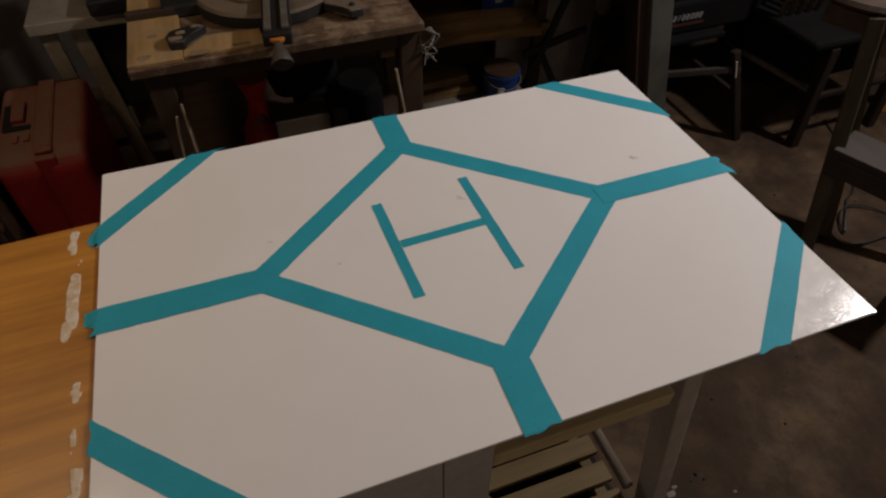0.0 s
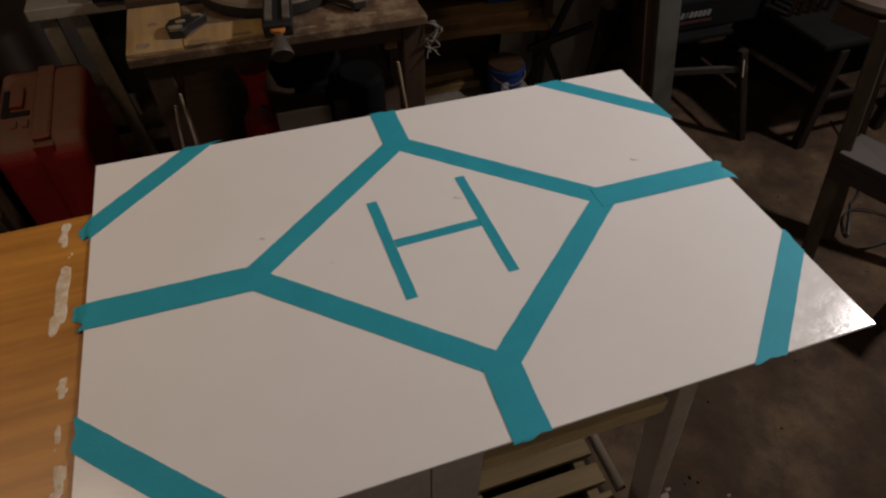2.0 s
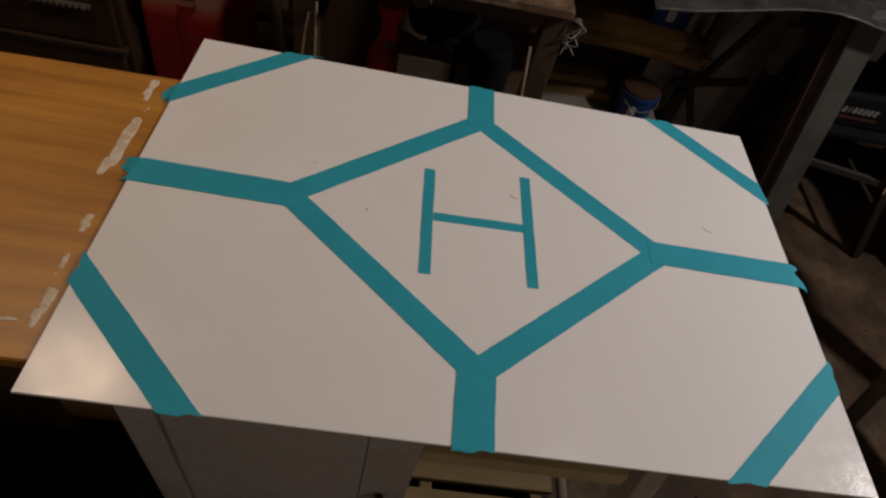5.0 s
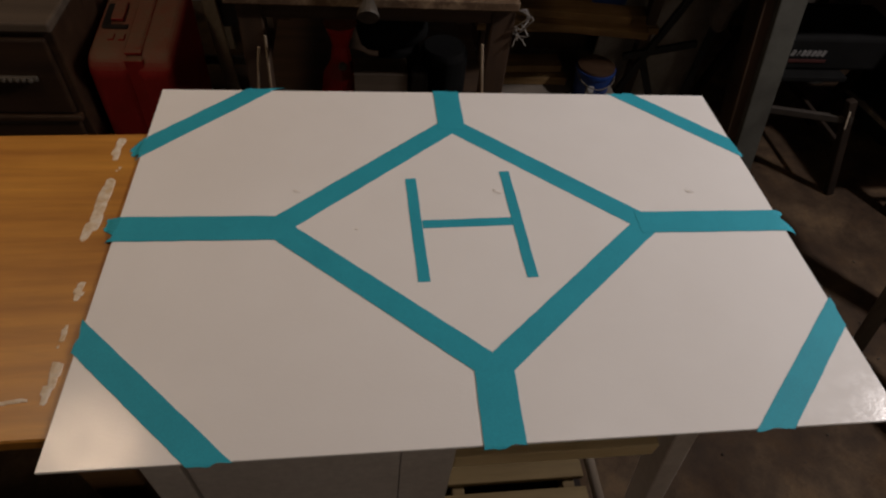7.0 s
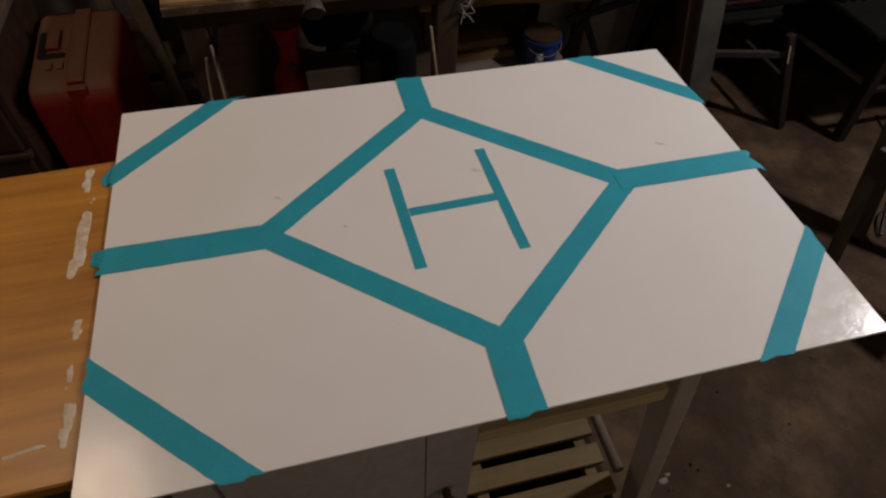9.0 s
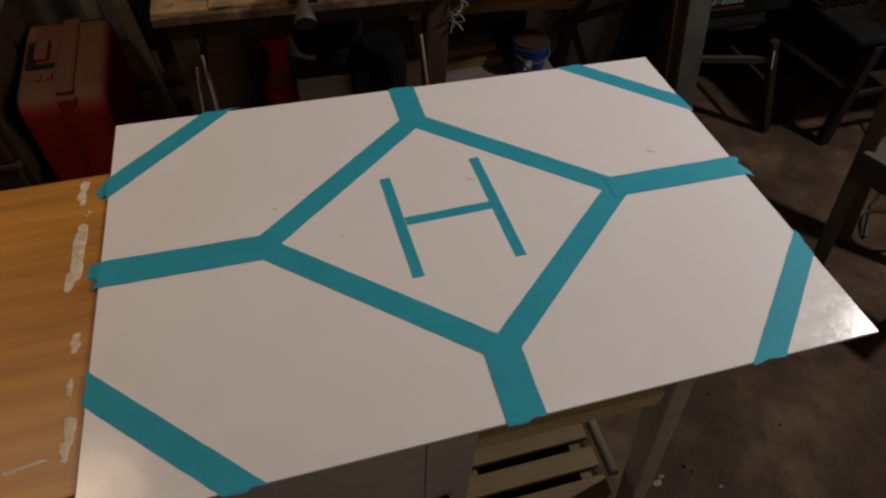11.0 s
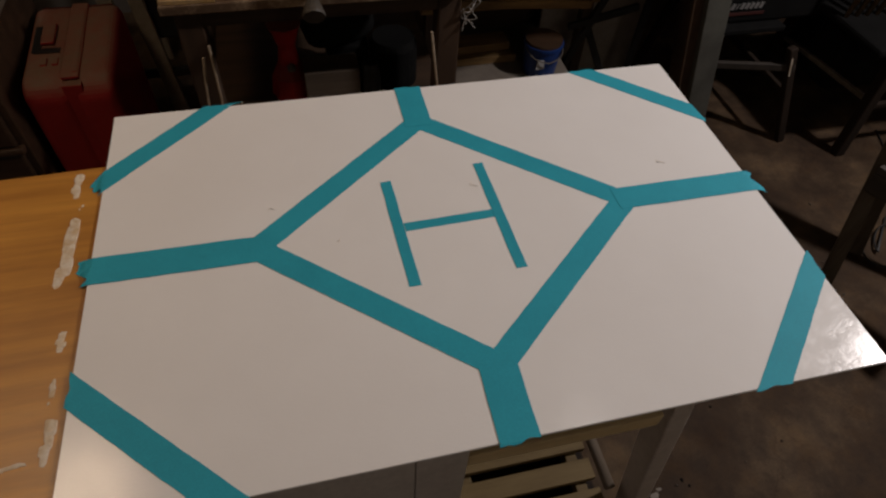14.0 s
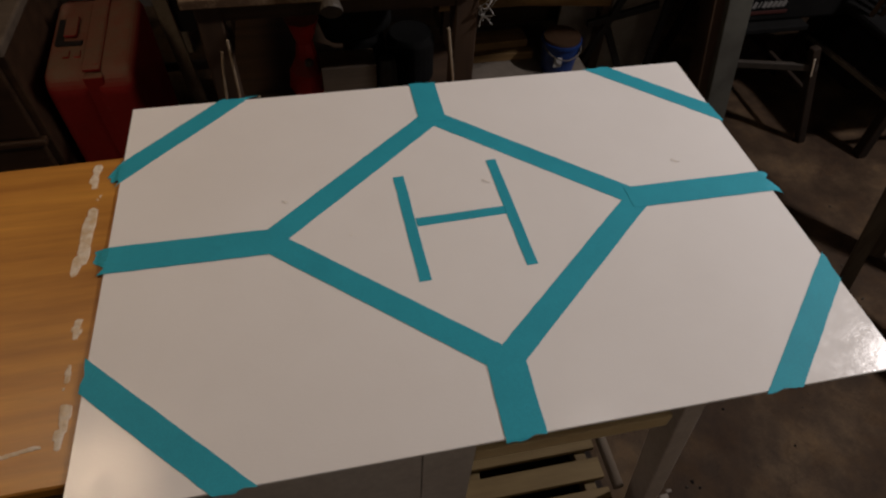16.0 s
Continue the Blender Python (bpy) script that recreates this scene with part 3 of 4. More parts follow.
for i, (x, y, lx, ly, lean) in enumerate([(-0.4915, 0.168, 0.013, 0.052, 0.05), (-0.4875, 0.047, 0.018, 0.118, 0.05), (-0.4765, -0.087, 0.010, 0.026, 0.0),
                                         (-0.4765, -0.146, 0.007, 0.022, 0.0), (-0.4730, -0.208, 0.013, 0.050, 0.0), (-0.509, -0.228, 0.042, 0.005, 0.0),
                                         (-0.481, 0.128, 0.004, 0.006, 0.0), (-0.484, 0.122, 0.003, 0.004, 0.0), (-0.478, -0.163, 0.006, 0.005, 0.0)]):
    rs = random.Random(200 + i)
    n = 5 if max(lx, ly) > 0.02 else 1
    strokes = []
    for k in range(n):
        u = (k + 0.5) / n - 0.5
        along, across = rs.uniform(0.30, 0.46), rs.uniform(0.55, 1.0)
        if ly >= lx:
            yy = y + u * ly * 0.80
            strokes.append(blob(x + lean * (yy - y) + rs.uniform(-0.18, 0.18) * lx, yy, lx * across, ly * (along if n > 1 else 1), PZ - 0.0004, 300 + 9 * i + k, h=0.0008 + 0.00012 * k))
        else:
            strokes.append(blob(x + u * lx * 0.80, y + 0.12 * u * lx, lx * along, ly * across, PZ - 0.0004, 300 + 9 * i + k, h=0.0008 + 0.00012 * k))
    part("paint_smear", join(*strokes), M["smear"], bench, "dried white paint")
# Added near-black block; it stands in for the deep shade under the bench.
gap_block = thing("black_bin", (-0.63, -0.32, 0), "added black block filling the dark gap under the bench", "bin")
part("bin_body", box((-0.86, -0.40, 0.0), (-0.395, -0.24, 0.60), 0.02), M["pit"], gap_block)
part("rim", box((-0.87, -0.41, 0.601), (-0.388, -0.235, 0.63), 0.008), M["pit"], gap_block)

# ---- kitchen cart that carries the panel ----
cart = thing("kitchen_cart", (-0.03, 0, 0), "grey-white cart with a cupboard and pine slatted shelf", "cart")
CX0, CX1, CYF = -0.382, -0.046, -0.286
part("cupboard", box((CX0, CYF + 0.020, 0.06), (CX1, 0.250, PZ - 0.001), 0.003), M["cab"], cart)
for lo, hi in (((CX0, CYF, 0.06), (CX0 + 0.040, CYF + 0.019, PZ - 0.001)),):
    part("stile", box(lo, hi, 0.002), M["cab"], cart)
door = part("cupboard_door", join(box((CX0 + 0.043, CYF + 0.004, 0.10), (CX1 - 0.062, CYF + 0.019, 0.868), 0.002), box((CX1 - 0.0615, CYF + 0.002, 0.10), (CX1, CYF + 0.019, 0.868), 0.001),
                             box((CX0 + 0.043, CYF, 0.10), (CX1 - 0.062, CYF + 0.019, 0.16), 0.002)), M["cab"], cart)
part("knob", lathe([(0.006, 0.0), (0.006, 0.010), (0.013, 0.016), (0.013, 0.022), (0.007, 0.027)], (0, 0, 0), 16), M["brown"], door, "brown wooden knob", True)
kn = door.children[0]
kn.data.transform(Matrix.Translation((-0.080, CYF - 0.000, 0.655)) @ Matrix.Rotation(radians(90), 4, "X"))
part("apron", box((CX1 + 0.001, -0.282, 0.785), (0.206, -0.205, 0.814), 0.002), M["pine"], cart)
part("apron", box((CX1 + 0.001, 0.230, 0.795), (0.225, 0.250, PZ - 0.001), 0.002), M["pine"], cart)
part("side_rail", box((0.240, -0.209, 0.795), (0.258, 0.189, PZ - 0.001), 0.002), M["legpaint"], cart)
for y in (-0.235, 0.215):
    part("leg", beam((0.398, y, 0.0), (0.242, y, PZ - 0.001), 0.031, 0.050, 0.003), M["legpaint"], cart)
SZ = 0.30
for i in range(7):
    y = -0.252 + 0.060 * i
    part("slat", box((CX1 + 0.002, y, SZ - 0.016), (0.285, y + 0.041, SZ), 0.002), M["shaded_pine"], cart)
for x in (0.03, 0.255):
    part("cleat", box((x - 0.012, -0.25, SZ - 0.050), (x + 0.012, 0.22, SZ - 0.0165), 0.002), M["shaded_pine"], cart)
# Added dark sheet, so that the gaps between slats read as shade.
part("under_panel", box((CX1 + 0.002, -0.250, SZ - 0.060), (0.292, 0.215, SZ - 0.052), 0.001), M["ebony"], cart, "added dark sheet standing in for the shade between the slats")
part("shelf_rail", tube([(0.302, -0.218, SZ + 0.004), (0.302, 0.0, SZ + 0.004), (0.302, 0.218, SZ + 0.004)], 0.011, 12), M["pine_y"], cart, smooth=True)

# ---- saw bench behind ----
SB = 0.785
sb = thing("saw_bench", (-0.11, 1.15, 0), "dark grimy wooden bench dusted with sawdust, carrying the saw", "workbench")
for i in range(5):
    part("plank", box((-0.460, 0.846 + 0.132 * i, SB - 0.024), (0.247, 0.9765 + 0.132 * i, SB), 0.003), M["benchtop"], sb)
part("plywood_sheet", prism([(-0.457, 0.85), (-0.335, 0.848), (-0.335, 1.30), (-0.457, 1.30)], SB + 0.0005, SB + 0.010, 0.001), M["benchply"], sb, "worn yellow plywood offcut")
part("plywood_sheet", prism([(-0.333, 0.858), (-0.150, 0.862), (-0.150, 0.94), (-0.333, 0.95)], SB + 0.0005, SB + 0.009, 0.001), M["benchply"], sb, "worn yellow plywood offcut")
part("batten", beam((-0.457, 1.09, SB + 0.020), (-0.34, 1.09, SB + 0.020), 0.022, 0.018, 0.002, (0, 1, 0)), M["dark"], sb)
for lo, hi in (((-0.43, 0.872, 0.715), (0.22, 0.890, SB - 0.0245)), ((-0.43, 1.46, 0.655), (0.22, 1.478, SB - 0.0245))):
    part("apron", box(lo, hi, 0.002), M["dark"], sb)
for x, y in ((-0.407, 0.895), (0.215, 0.895), (-0.407, 1.45), (0.215, 1.45)):
    part("leg", box((x - 0.030, y - 0.030, 0.0), (x + 0.030, y + 0.030, SB - 0.0245), 0.004), M["dark_z"], sb)
part("lower_shelf", box((-0.42, 0.93, 0.385), (0.235, 1.44, 0.405), 0.002), M["dark"], sb)

# ---- mitre saw ----
ms = thing("mitre_saw", (-0.10, 1.12, SB), "dusty black mitre saw base with a slotted front arm", "saw")
part("turntable", lathe([(0.17, 0.0), (0.19, 0.004), (0.19, 0.030), (0.182, 0.036), (0.11, 0.037)], (-0.10, 1.13, SB), 48), M["cast"], ms, smooth=False)
part("base_casting", join(box((-0.37, 1.08, SB), (0.17, 1.26, SB + 0.034), 0.006)), M["black"], ms)


def saw_foot(x, y, flip):
    pts = [(0.006, -0.002), (0.012, -0.034), (0.046, -0.038), (0.056, -0.012), (0.100, 0.028), (0.094, 0.052), (0.050, 0.030), (0.014, 0.022)]
    return prism([(x + flip * a, y + b) for a, b in pts][::(1 if flip > 0 else -1)], SB + 0.010, SB + 0.032, 0.003)


part("foot", saw_foot(-0.372, 0.925, 1), M["black"], ms)
part("dust_cake", join(*[blob(-0.372 + a, 0.925 + b, c, d, SB + 0.0318, 90 + k, h=0.003) for k, (a, b, c, d) in enumerate(((0.028, -0.022, 0.030, 0.018), (0.040, 0.004, 0.022, 0.014), (0.078, 0.026, 0.026, 0.012)))]), M["dust"], ms, "caked pale sawdust")
part("foot", saw_foot(0.120, 0.945, -1), M["cast"], ms, "dust-covered cast foot")
part("bolt", lathe([(0.007, 0), (0.007, 0.004), (0.004, 0.006)], (0.085, 0.935, SB + 0.0325), 12), M["black"], ms)
arm = join(beam((-0.092, 1.02, SB + 0.042), (-0.122, 0.795, SB + 0.042), 0.066, 0.030, 0.004), )
part("front_arm", arm, M["black"], ms)
for off in (-0.020, 0.020):
    part("arm_rail", beam((-0.092 + off, 1.02, SB + 0.0615), (-0.119 + off, 0.812, SB + 0.0615), 0.016, 0.008, 0.0015), M["steel"], ms, "worn steel plate")
part("pointer", prism([(-0.140, 0.788), (-0.106, 0.786), (-0.110, 0.776), (-0.118, 0.772), (-0.135, 0.777)], SB + 0.045, SB + 0.053, 0.001), M["orange"], ms, "orange plastic lever")
part("lock_handle", tube(spline([(-0.122, 0.790, SB + 0.036), (-0.124, 0.770, SB + 0.034), (-0.125, 0.748, SB + 0.026), (-0.126, 0.728, SB + 0.016)], 4),
                         [0.010, 0.010, 0.011, 0.012, 0.013, 0.014, 0.016, 0.018, 0.020, 0.022, 0.024, 0.025, 0.024], 14), M["greyknob"], ms, "grey flared handle")
part("blade_guard", tube([(-0.150, 1.02, SB + 0.05), (-0.150, 1.05, SB + 0.075), (-0.152, 1.09, SB + 0.10)], 0.008, 10), M["redgloss"], ms, "red lever", True)

rng = random.Random(17)
piles = [(0.02, 0.905), (0.10, 0.90), (0.17, 0.89), (-0.05, 0.875), (0.06, 1.0), (0.19, 0.98), (-0.20, 0.872), (-0.30, 0.865), (-0.42, 0.88), (-0.40, 0.98)]
single("sawdust", join(*[blob(x, y, rng.uniform(0.02, 0.06), rng.uniform(0.008, 0.022), SB + (0.0095 if x < -0.15 else 0.0002), 70 + k, h=0.0014) for k, (x, y) in enumerate(piles)]), M["dust"], "pale sawdust lying on the saw bench", "sawdust", kind="stuff")

# ---- things on and round the saw bench ----
LS = 0.405
jack = thing("red_jack_stand", (-0.20, 1.02, LS), "red metal jack stand with a flared top", "jack stand")
part("column", lathe([(0.060, 0.0), (0.052, 0.06), (0.030, 0.10), (0.023, 0.145), (0.040, 0.200), (0.048, 0.215), (0.012, 0.218)], (-0.20, 1.03, LS), 8), M["redgloss"], jack)
part("bolt", lathe([(0.011, 0.0), (0.011, 0.012), (0.006, 0.018)], (-0.195, 0.975, LS + 0.105), 12), M["steel"], jack)
tool = thing("black_power_tool", (-0.06, 1.12, LS), "black rounded power tool lying on the lower shelf", "power tool")
part("body", tube(spline([(-0.15, 1.08, LS + 0.150), (-0.09, 1.09, LS + 0.165), (-0.01, 1.11, LS + 0.160), (0.04, 1.14, LS + 0.140)], 4), [0.03, 0.045, 0.055, 0.06, 0.062, 0.06, 0.058, 0.058, 0.056, 0.052, 0.045, 0.038, 0.02], 14), M["pit"], tool, smooth=True)
part("foot", box((-0.09, 1.06, LS), (0.03, 1.16, LS + 0.110), 0.006), M["pit"], tool)
single("small_carton", box((-0.165, 0.945, LS), (-0.012, 1.03, LS + 0.108), 0.003), M["dresser_top"], "small brown carton on the lower shelf", "carton")
roll = thing("tape_spool", (0.10, 1.02, LS), "black spool with a grey flange", "spool")
part("spool", lathe([(0.07, 0.0), (0.07, 0.12), (0.06, 0.14)], (0.10, 1.05, LS), 24), M["pit"], roll)
part("flange", lathe([(0.022, 0.0), (0.03, 0.03), (0.026, 0.10), (0.02, 0.115)], (0.02, 0.965, LS), 16), M["black"], roll)
for pts, r in (([(-0.425, 0.835, 0.40), (-0.398, 0.838, 0.62), (-0.392, 0.84, 0.655)], 0.0035), ([(-0.385, 0.825, 0.38), (-0.375, 0.83, 0.55), (-0.372, 0.832, 0.69)], 0.003), ([(-0.350, 0.83, 0.38), (-0.33, 0.84, 0.52)], 0.003)):
    foot = (pts[0][0] + (pts[0][0] - pts[1][0]) * 0.6, pts[0][1] - 0.03, 0.0)
    single("thin_stick", tube([foot] + pts, float(r), 7), M["stick"], "thin pale stick leaning on the saw bench", "stick", "sticks by the bench")
single("thin_stick", tube([(0.215, 0.835, 0.0), (0.186, 0.842, 0.50), (0.166, 0.848, 0.67)], 0.0035, 7), M["stick"], "thin pale stick leaning on the saw bench", "stick", "sticks by the bench")
wb = random.Random(5)
bundle = thing("wire_bundle", (0.255, 0.86, 0.62), "tangled white wire hanging on the bench leg", "wire")
for k in range(4):
    pts = [(0.250 + wb.uniform(-0.002, 0.012), 0.862, 0.76)]
    for j in range(6):
        pts.append((0.258 + wb.uniform(-0.012, 0.026), 0.855 + wb.uniform(-0.012, 0.02), 0.740 - 0.014 * j + wb.uniform(-0.015, 0.015)))
    part("wire", tube(spline(pts, 4), 0.0014, 5), M["wire"], bundle, smooth=True)

# ---- red tool case ----
tc = thing("red_tool_case", (-0.765, 1.15, 0), "dusty red plastic tool case standing on end", "tool case")


def case_half(x0, x1):
    bm = bmesh.new()
    prof = [(0.985, 0.0), (0.985, 0.490), (1.02, 0.520), (1.33, 0.552), (1.36, 0.525), (1.36, 0.0)]
    a = [bm.verts.new((x0, y, z)) for y, z in prof]
    b = [bm.verts.new((x1, y, z)) for y, z in prof]
    bm.faces.new(a)
    bm.faces.new(b)
    for i in range(len(prof)):
        j = (i + 1) % len(prof)
        bm.faces.new((a[i], a[j], b[j], b[i]))
    return bevelled(bm, 0.028, 5)


part("shell", case_half(-0.888, -0.772), M["red"], tc)
part("shell", case_half(-0.766, -0.662), M["red"], tc)
part("seam", box((-0.785, 0.992, 0.02), (-0.735, 1.35, 0.512), 0.004), M["red"], tc)
part("rib", beam((-0.762, 1.012, 0.5205), (-0.762, 1.330, 0.5535), 0.044, 0.009, 0.003), M["red"], tc)
part("rib", beam((-0.750, 1.03, 0.5265), (-0.750, 1.300, 0.5545), 0.012, 0.005, 0.002), M["red"], tc)
# Black bars laid on the shell imitate the shaded handle recess.
part("handle_recess", beam((-0.856, 1.125, 0.5325), (-0.856, 1.235, 0.544), 0.022, 0.006, 0.002), M["black"], tc, "black bar painting the shade of the handle recess")
part("handle_recess", beam((-0.862, 1.130, 0.5335), (-0.796, 1.130, 0.5335), 0.020, 0.006, 0.002, (0, 1, 0)), M["black"], tc, "black bar painting the shade of the handle recess")
part("handle", beam((-0.828, 1.150, 0.542), (-0.828, 1.235, 0.551), 0.034, 0.010, 0.004), M["red"], tc)
for x in (-0.832, -0.804):
    part("latch", beam((x, 1.070, 0.5270), (x, 1.098, 0.5300), 0.016, 0.008, 0.002), M["red"], tc)

# ---- dresser at the far left ----
dr = thing("brown_dresser", (-1.2, 1.15, 0), "dark brown wooden dresser with a dusty top", "dresser")
part("body", box((-1.60, 0.935, 0.0), (-0.906, 1.40, 0.630), 0.004), M["dresser"], dr)
part("dresser_top", box((-1.62, 0.918, 0.631), (-0.900, 1.42, 0.658), 0.006), M["dresser_top"], dr, "dusty pale top")
for z0, z1 in ((0.05, 0.365), (0.392, 0.615)):
    drawer = part("drawer_front", box((-1.57, 0.915, z0), (-0.925, 0.934, z1), 0.006), M["dresser"], dr)
    zc = (z0 + z1) / 2 + 0.005
    h = part("handle", join(box((-1.13, 0.900, zc - 0.007), (-0.975, 0.914, zc + 0.007), 0.004), *[lathe([(0.006, -0.006), (0.008, 0.0), (0.006, 0.006)], (-1.12 + 0.016 * k, 0.901, zc), 8) for k in range(9)]),
             M["greyknob"], drawer, "tarnished metal pull")
part("moulding", box((-1.59, 0.908, 0.368), (-0.912, 0.934, 0.388), 0.005), M["dresser"], dr)

# ---- old table saw stand behind the tool case ----
ts = thing("table_saw", (-0.62, 1.45, 0), "dull grey table saw on pale metal legs", "table saw")
part("saw_table", box((-0.765, 1.375, 0.665), (-0.475, 1.95, 0.700), 0.004), M["greymetal"], ts)
part("motor_housing", box((-0.66, 1.44, 0.36), (-0.48, 1.85, 0.664), 0.01), M["black"], ts)
part("fence", box((-0.585, 1.36, 0.7005), (-0.475, 1.94, 0.745), 0.006), M["black"], ts)
for x0, x1, y in ((-0.735, -0.70, 1.41), (-0.655, -0.60, 1.42), (-0.735, -0.70, 1.90), (-0.50, -0.46, 1.90)):
    part("leg", beam((x1, y, 0.0), (x0 + 0.01, y, 0.664), 0.045, 0.020, 0.003), M["greymetal"], ts)
part("crosspiece", beam((-0.72, 1.435, 0.24), (-0.50, 1.435, 0.24), 0.03, 0.016, 0.002, (0, 0, 1)), M["black"], ts)

# ---- lumber rack and pails ----
lr = thing("lumber_rack", (0.62, 1.5, 0), "low rack of rough brown lumber and boards", "lumber rack")
for lo, hi, m in (((0.27, 1.20, 0.175), (0.80, 1.62, 0.200), "greyboard"), ((0.26, 1.40, 0.395), (0.93, 1.66, 0.420), "lumber"), ((0.26, 1.46, 0.62), (1.0, 1.66, 0.645), "lumber")):
    part("shelf", box(lo, hi, 0.003), M[m], lr)
for x, y in ((0.30, 1.64), (0.90, 1.64), (0.30, 1.44), (0.90, 1.44)):
    part("upright", box((x - 0.02, y - 0.02, 0.0), (x + 0.02, y + 0.02, 0.90), 0.003), M["dark_z"], lr)
part("back_panel", box((0.25, 1.665, 0.0), (1.02, 1.685, 0.92), 0.002), M["dark"], lr)
part("foot_block", box((0.29, 1.22, 0.0), (0.34, 1.60, 0.174), 0.003), M["dark"], lr)
part("foot_block", box((0.73, 1.22, 0.0), (0.78, 1.60, 0.174), 0.003), M["dark"], lr)
for i, (x0, y0, x1, y1, z, w, th) in enumerate([(0.33, 1.43, 0.86, 1.36, 0.4345, 0.09, 0.028), (0.30, 1.50, 0.90, 1.47, 0.4345, 0.08, 0.028), (0.36, 1.46, 0.80, 1.41, 0.4635, 0.09, 0.028), (0.30, 1.40, 0.62, 1.40, 0.2155, 0.07, 0.03), (0.32, 1.48, 0.62, 1.50, 0.2165, 0.06, 0.032), (0.34, 1.43, 0.60, 1.44, 0.2475, 0.08, 0.03)]):
    single("lumber_plank", beam((x0, y0, z), (x1, y1, z), w, th, 0.003, (0, 1, 0)), M["lumber"], "rough brown plank lying on the rack", "plank", "planks on the rack")


def pail(x, y, z, r, h, text):
    t = thing("blue_pail", (x, y, z), text, "pail", "blue pails")
    part("bucket", lathe([(r * 0.86, 0.0), (r * 0.88, 0.004), (r, h - 0.012), (r * 1.06, h - 0.012), (r * 1.06, h), (r * 0.97, h), (r * 0.95, h - 0.02)], (x, y, z), 32), M["blue"], t, smooth=False)
    part("lid", lathe([(r * 0.95, h - 0.006), (r * 1.0, h + 0.003), (r * 0.98, h + 0.010), (r * 0.5, h + 0.013)], (x, y, z), 32), M["dresser"], t, "dark brown lid")
    a = radians(248)
    part("label", beam((x + math.cos(a) * (r * 0.965), y + math.sin(a) * (r * 0.965), z + h * 0.36), (x + math.cos(a) * (r * 1.0), y + math.sin(a) * (r * 1.0), z + h * 0.68), 0.030, 0.003, 0.001), M["label"], t, "pale paper label")
    part("bail", tube(spline([(x - r * 1.05, y, z + h - 0.01), (x - r * 0.8, y - r * 0.8, z + h - 0.03), (x, y - r * 1.12, z + h - 0.045), (x + r * 0.8, y - r * 0.8, z + h - 0.03), (x + r * 1.05, y, z + h - 0.01)], 5), 0.002, 6), M["steel"], t)
    return t


pail(0.690, 1.30, 0.2005, 0.068, 0.122, "small blue plastic pail with a pale label on the shelf")
pail(0.76, 1.52, 0.4495, 0.07, 0.145, "small blue plastic pail standing on stacked planks")

# ---- folded frame and canvas behind ----
ff = thing("folding_frame", (0.98, 1.5, 0), "black folding metal frame with grey-brown canvas", "frame")
for p0, p1 in (((0.80, 1.42, 0.0), (1.03, 1.40, 0.62)), ((1.06, 1.42, 0.0), (0.86, 1.44, 0.40)), ((0.83, 1.41, 0.30), (1.10, 1.41, 0.36)), ((1.12, 1.40, 0.0), (1.14, 1.40, 0.66))):
    part("bar", beam(p0, p1, 0.026, 0.020, 0.003), M["black"], ff)
part("canvas", prism([(0.78, 1.56), (1.24, 1.55), (1.24, 1.562), (0.78, 1.572)], 0.0, 0.60), M["canvas"], ff)
part("cloth", tube(spline([(1.10, 1.37, 0.62), (1.12, 1.36, 0.56), (1.115, 1.365, 0.50), (1.13, 1.36, 0.44)], 4), [0.03, 0.034, 0.036, 0.038, 0.04, 0.036, 0.033, 0.034, 0.036, 0.034, 0.03, 0.025, 0.012], 10), M["greyboard"], ff, "pale grey rag")

# ---- stand with plastic film on top ----
st = thing("covered_stand", (1.2, 1.2, 0), "grey painted wooden stand under clear plastic film", "stand")
part("leg", beam((1.300, 1.11, 0.0), (1.122, 1.11, 0.812), 0.085, 0.042, 0.003), M["greypaint"], st)
part("leg_backing", beam((1.240, 1.155, 0.0), (1.068, 1.155, 0.788), 0.042, 0.085, 0.003), M["dark_z"], st, "dark stained inner board")
part("leg", beam((0.52, 1.72, 0.0), (0.60, 1.70, 0.788), 0.085, 0.042, 0.003), M["greypaint"], st)
part("leg", beam((1.95, 1.72, 0.0), (1.80, 1.70, 0.788), 0.085, 0.042, 0.003), M["greypaint"], st)
part("stand_top", box((0.66, 1.135, 0.789), (1.95, 1.80, 0.812), 0.003), M["dark"], st)


def film_front(u):
    return 0.895 + 0.165 * min(u / 0.40, 1) + 0.012 * math.sin(9 * u) - 0.03 * max(u - 0.5, 0)


def film_z(x, y, u, v):
    sag = 0.020 * max(0, 1 - v * 6) * (0.6 + 0.4 * math.sin(13 * u)) + 0.07 * max(0, u - 0.40) * max(0, 1 - v * 5)
    z = 0.824 + 0.004 * noise.noise(Vector((x * 12, y * 12, 0))) + 0.002 * noise.noise(Vector((x * 40, y * 30, 3))) - sag
    return max(z, 0.745 if y < 1.12 or x < 0.66 else 0.8145)


def film():
    bm = bmesh.new()
    nx_, ny_ = 90, 40
    grid = []
    for i in range(nx_ + 1):
        u = i / nx_
        x, front = 0.445 + 1.35 * u, film_front(u)
        col = []
        for j in range(ny_ + 1):
            y = front + (1.78 - front) * j / ny_
            col.append(bm.verts.new((x, y, film_z(x, y, u, j / ny_))))
        grid.append(col)
    for i in range(nx_):
        for j in range(ny_):
            bm.faces.new((grid[i][j], grid[i + 1][j], grid[i + 1][j + 1], grid[i][j + 1]))
    bmesh.ops.solidify(bm, geom=list(bm.faces), thickness=0.0008)
    return bm


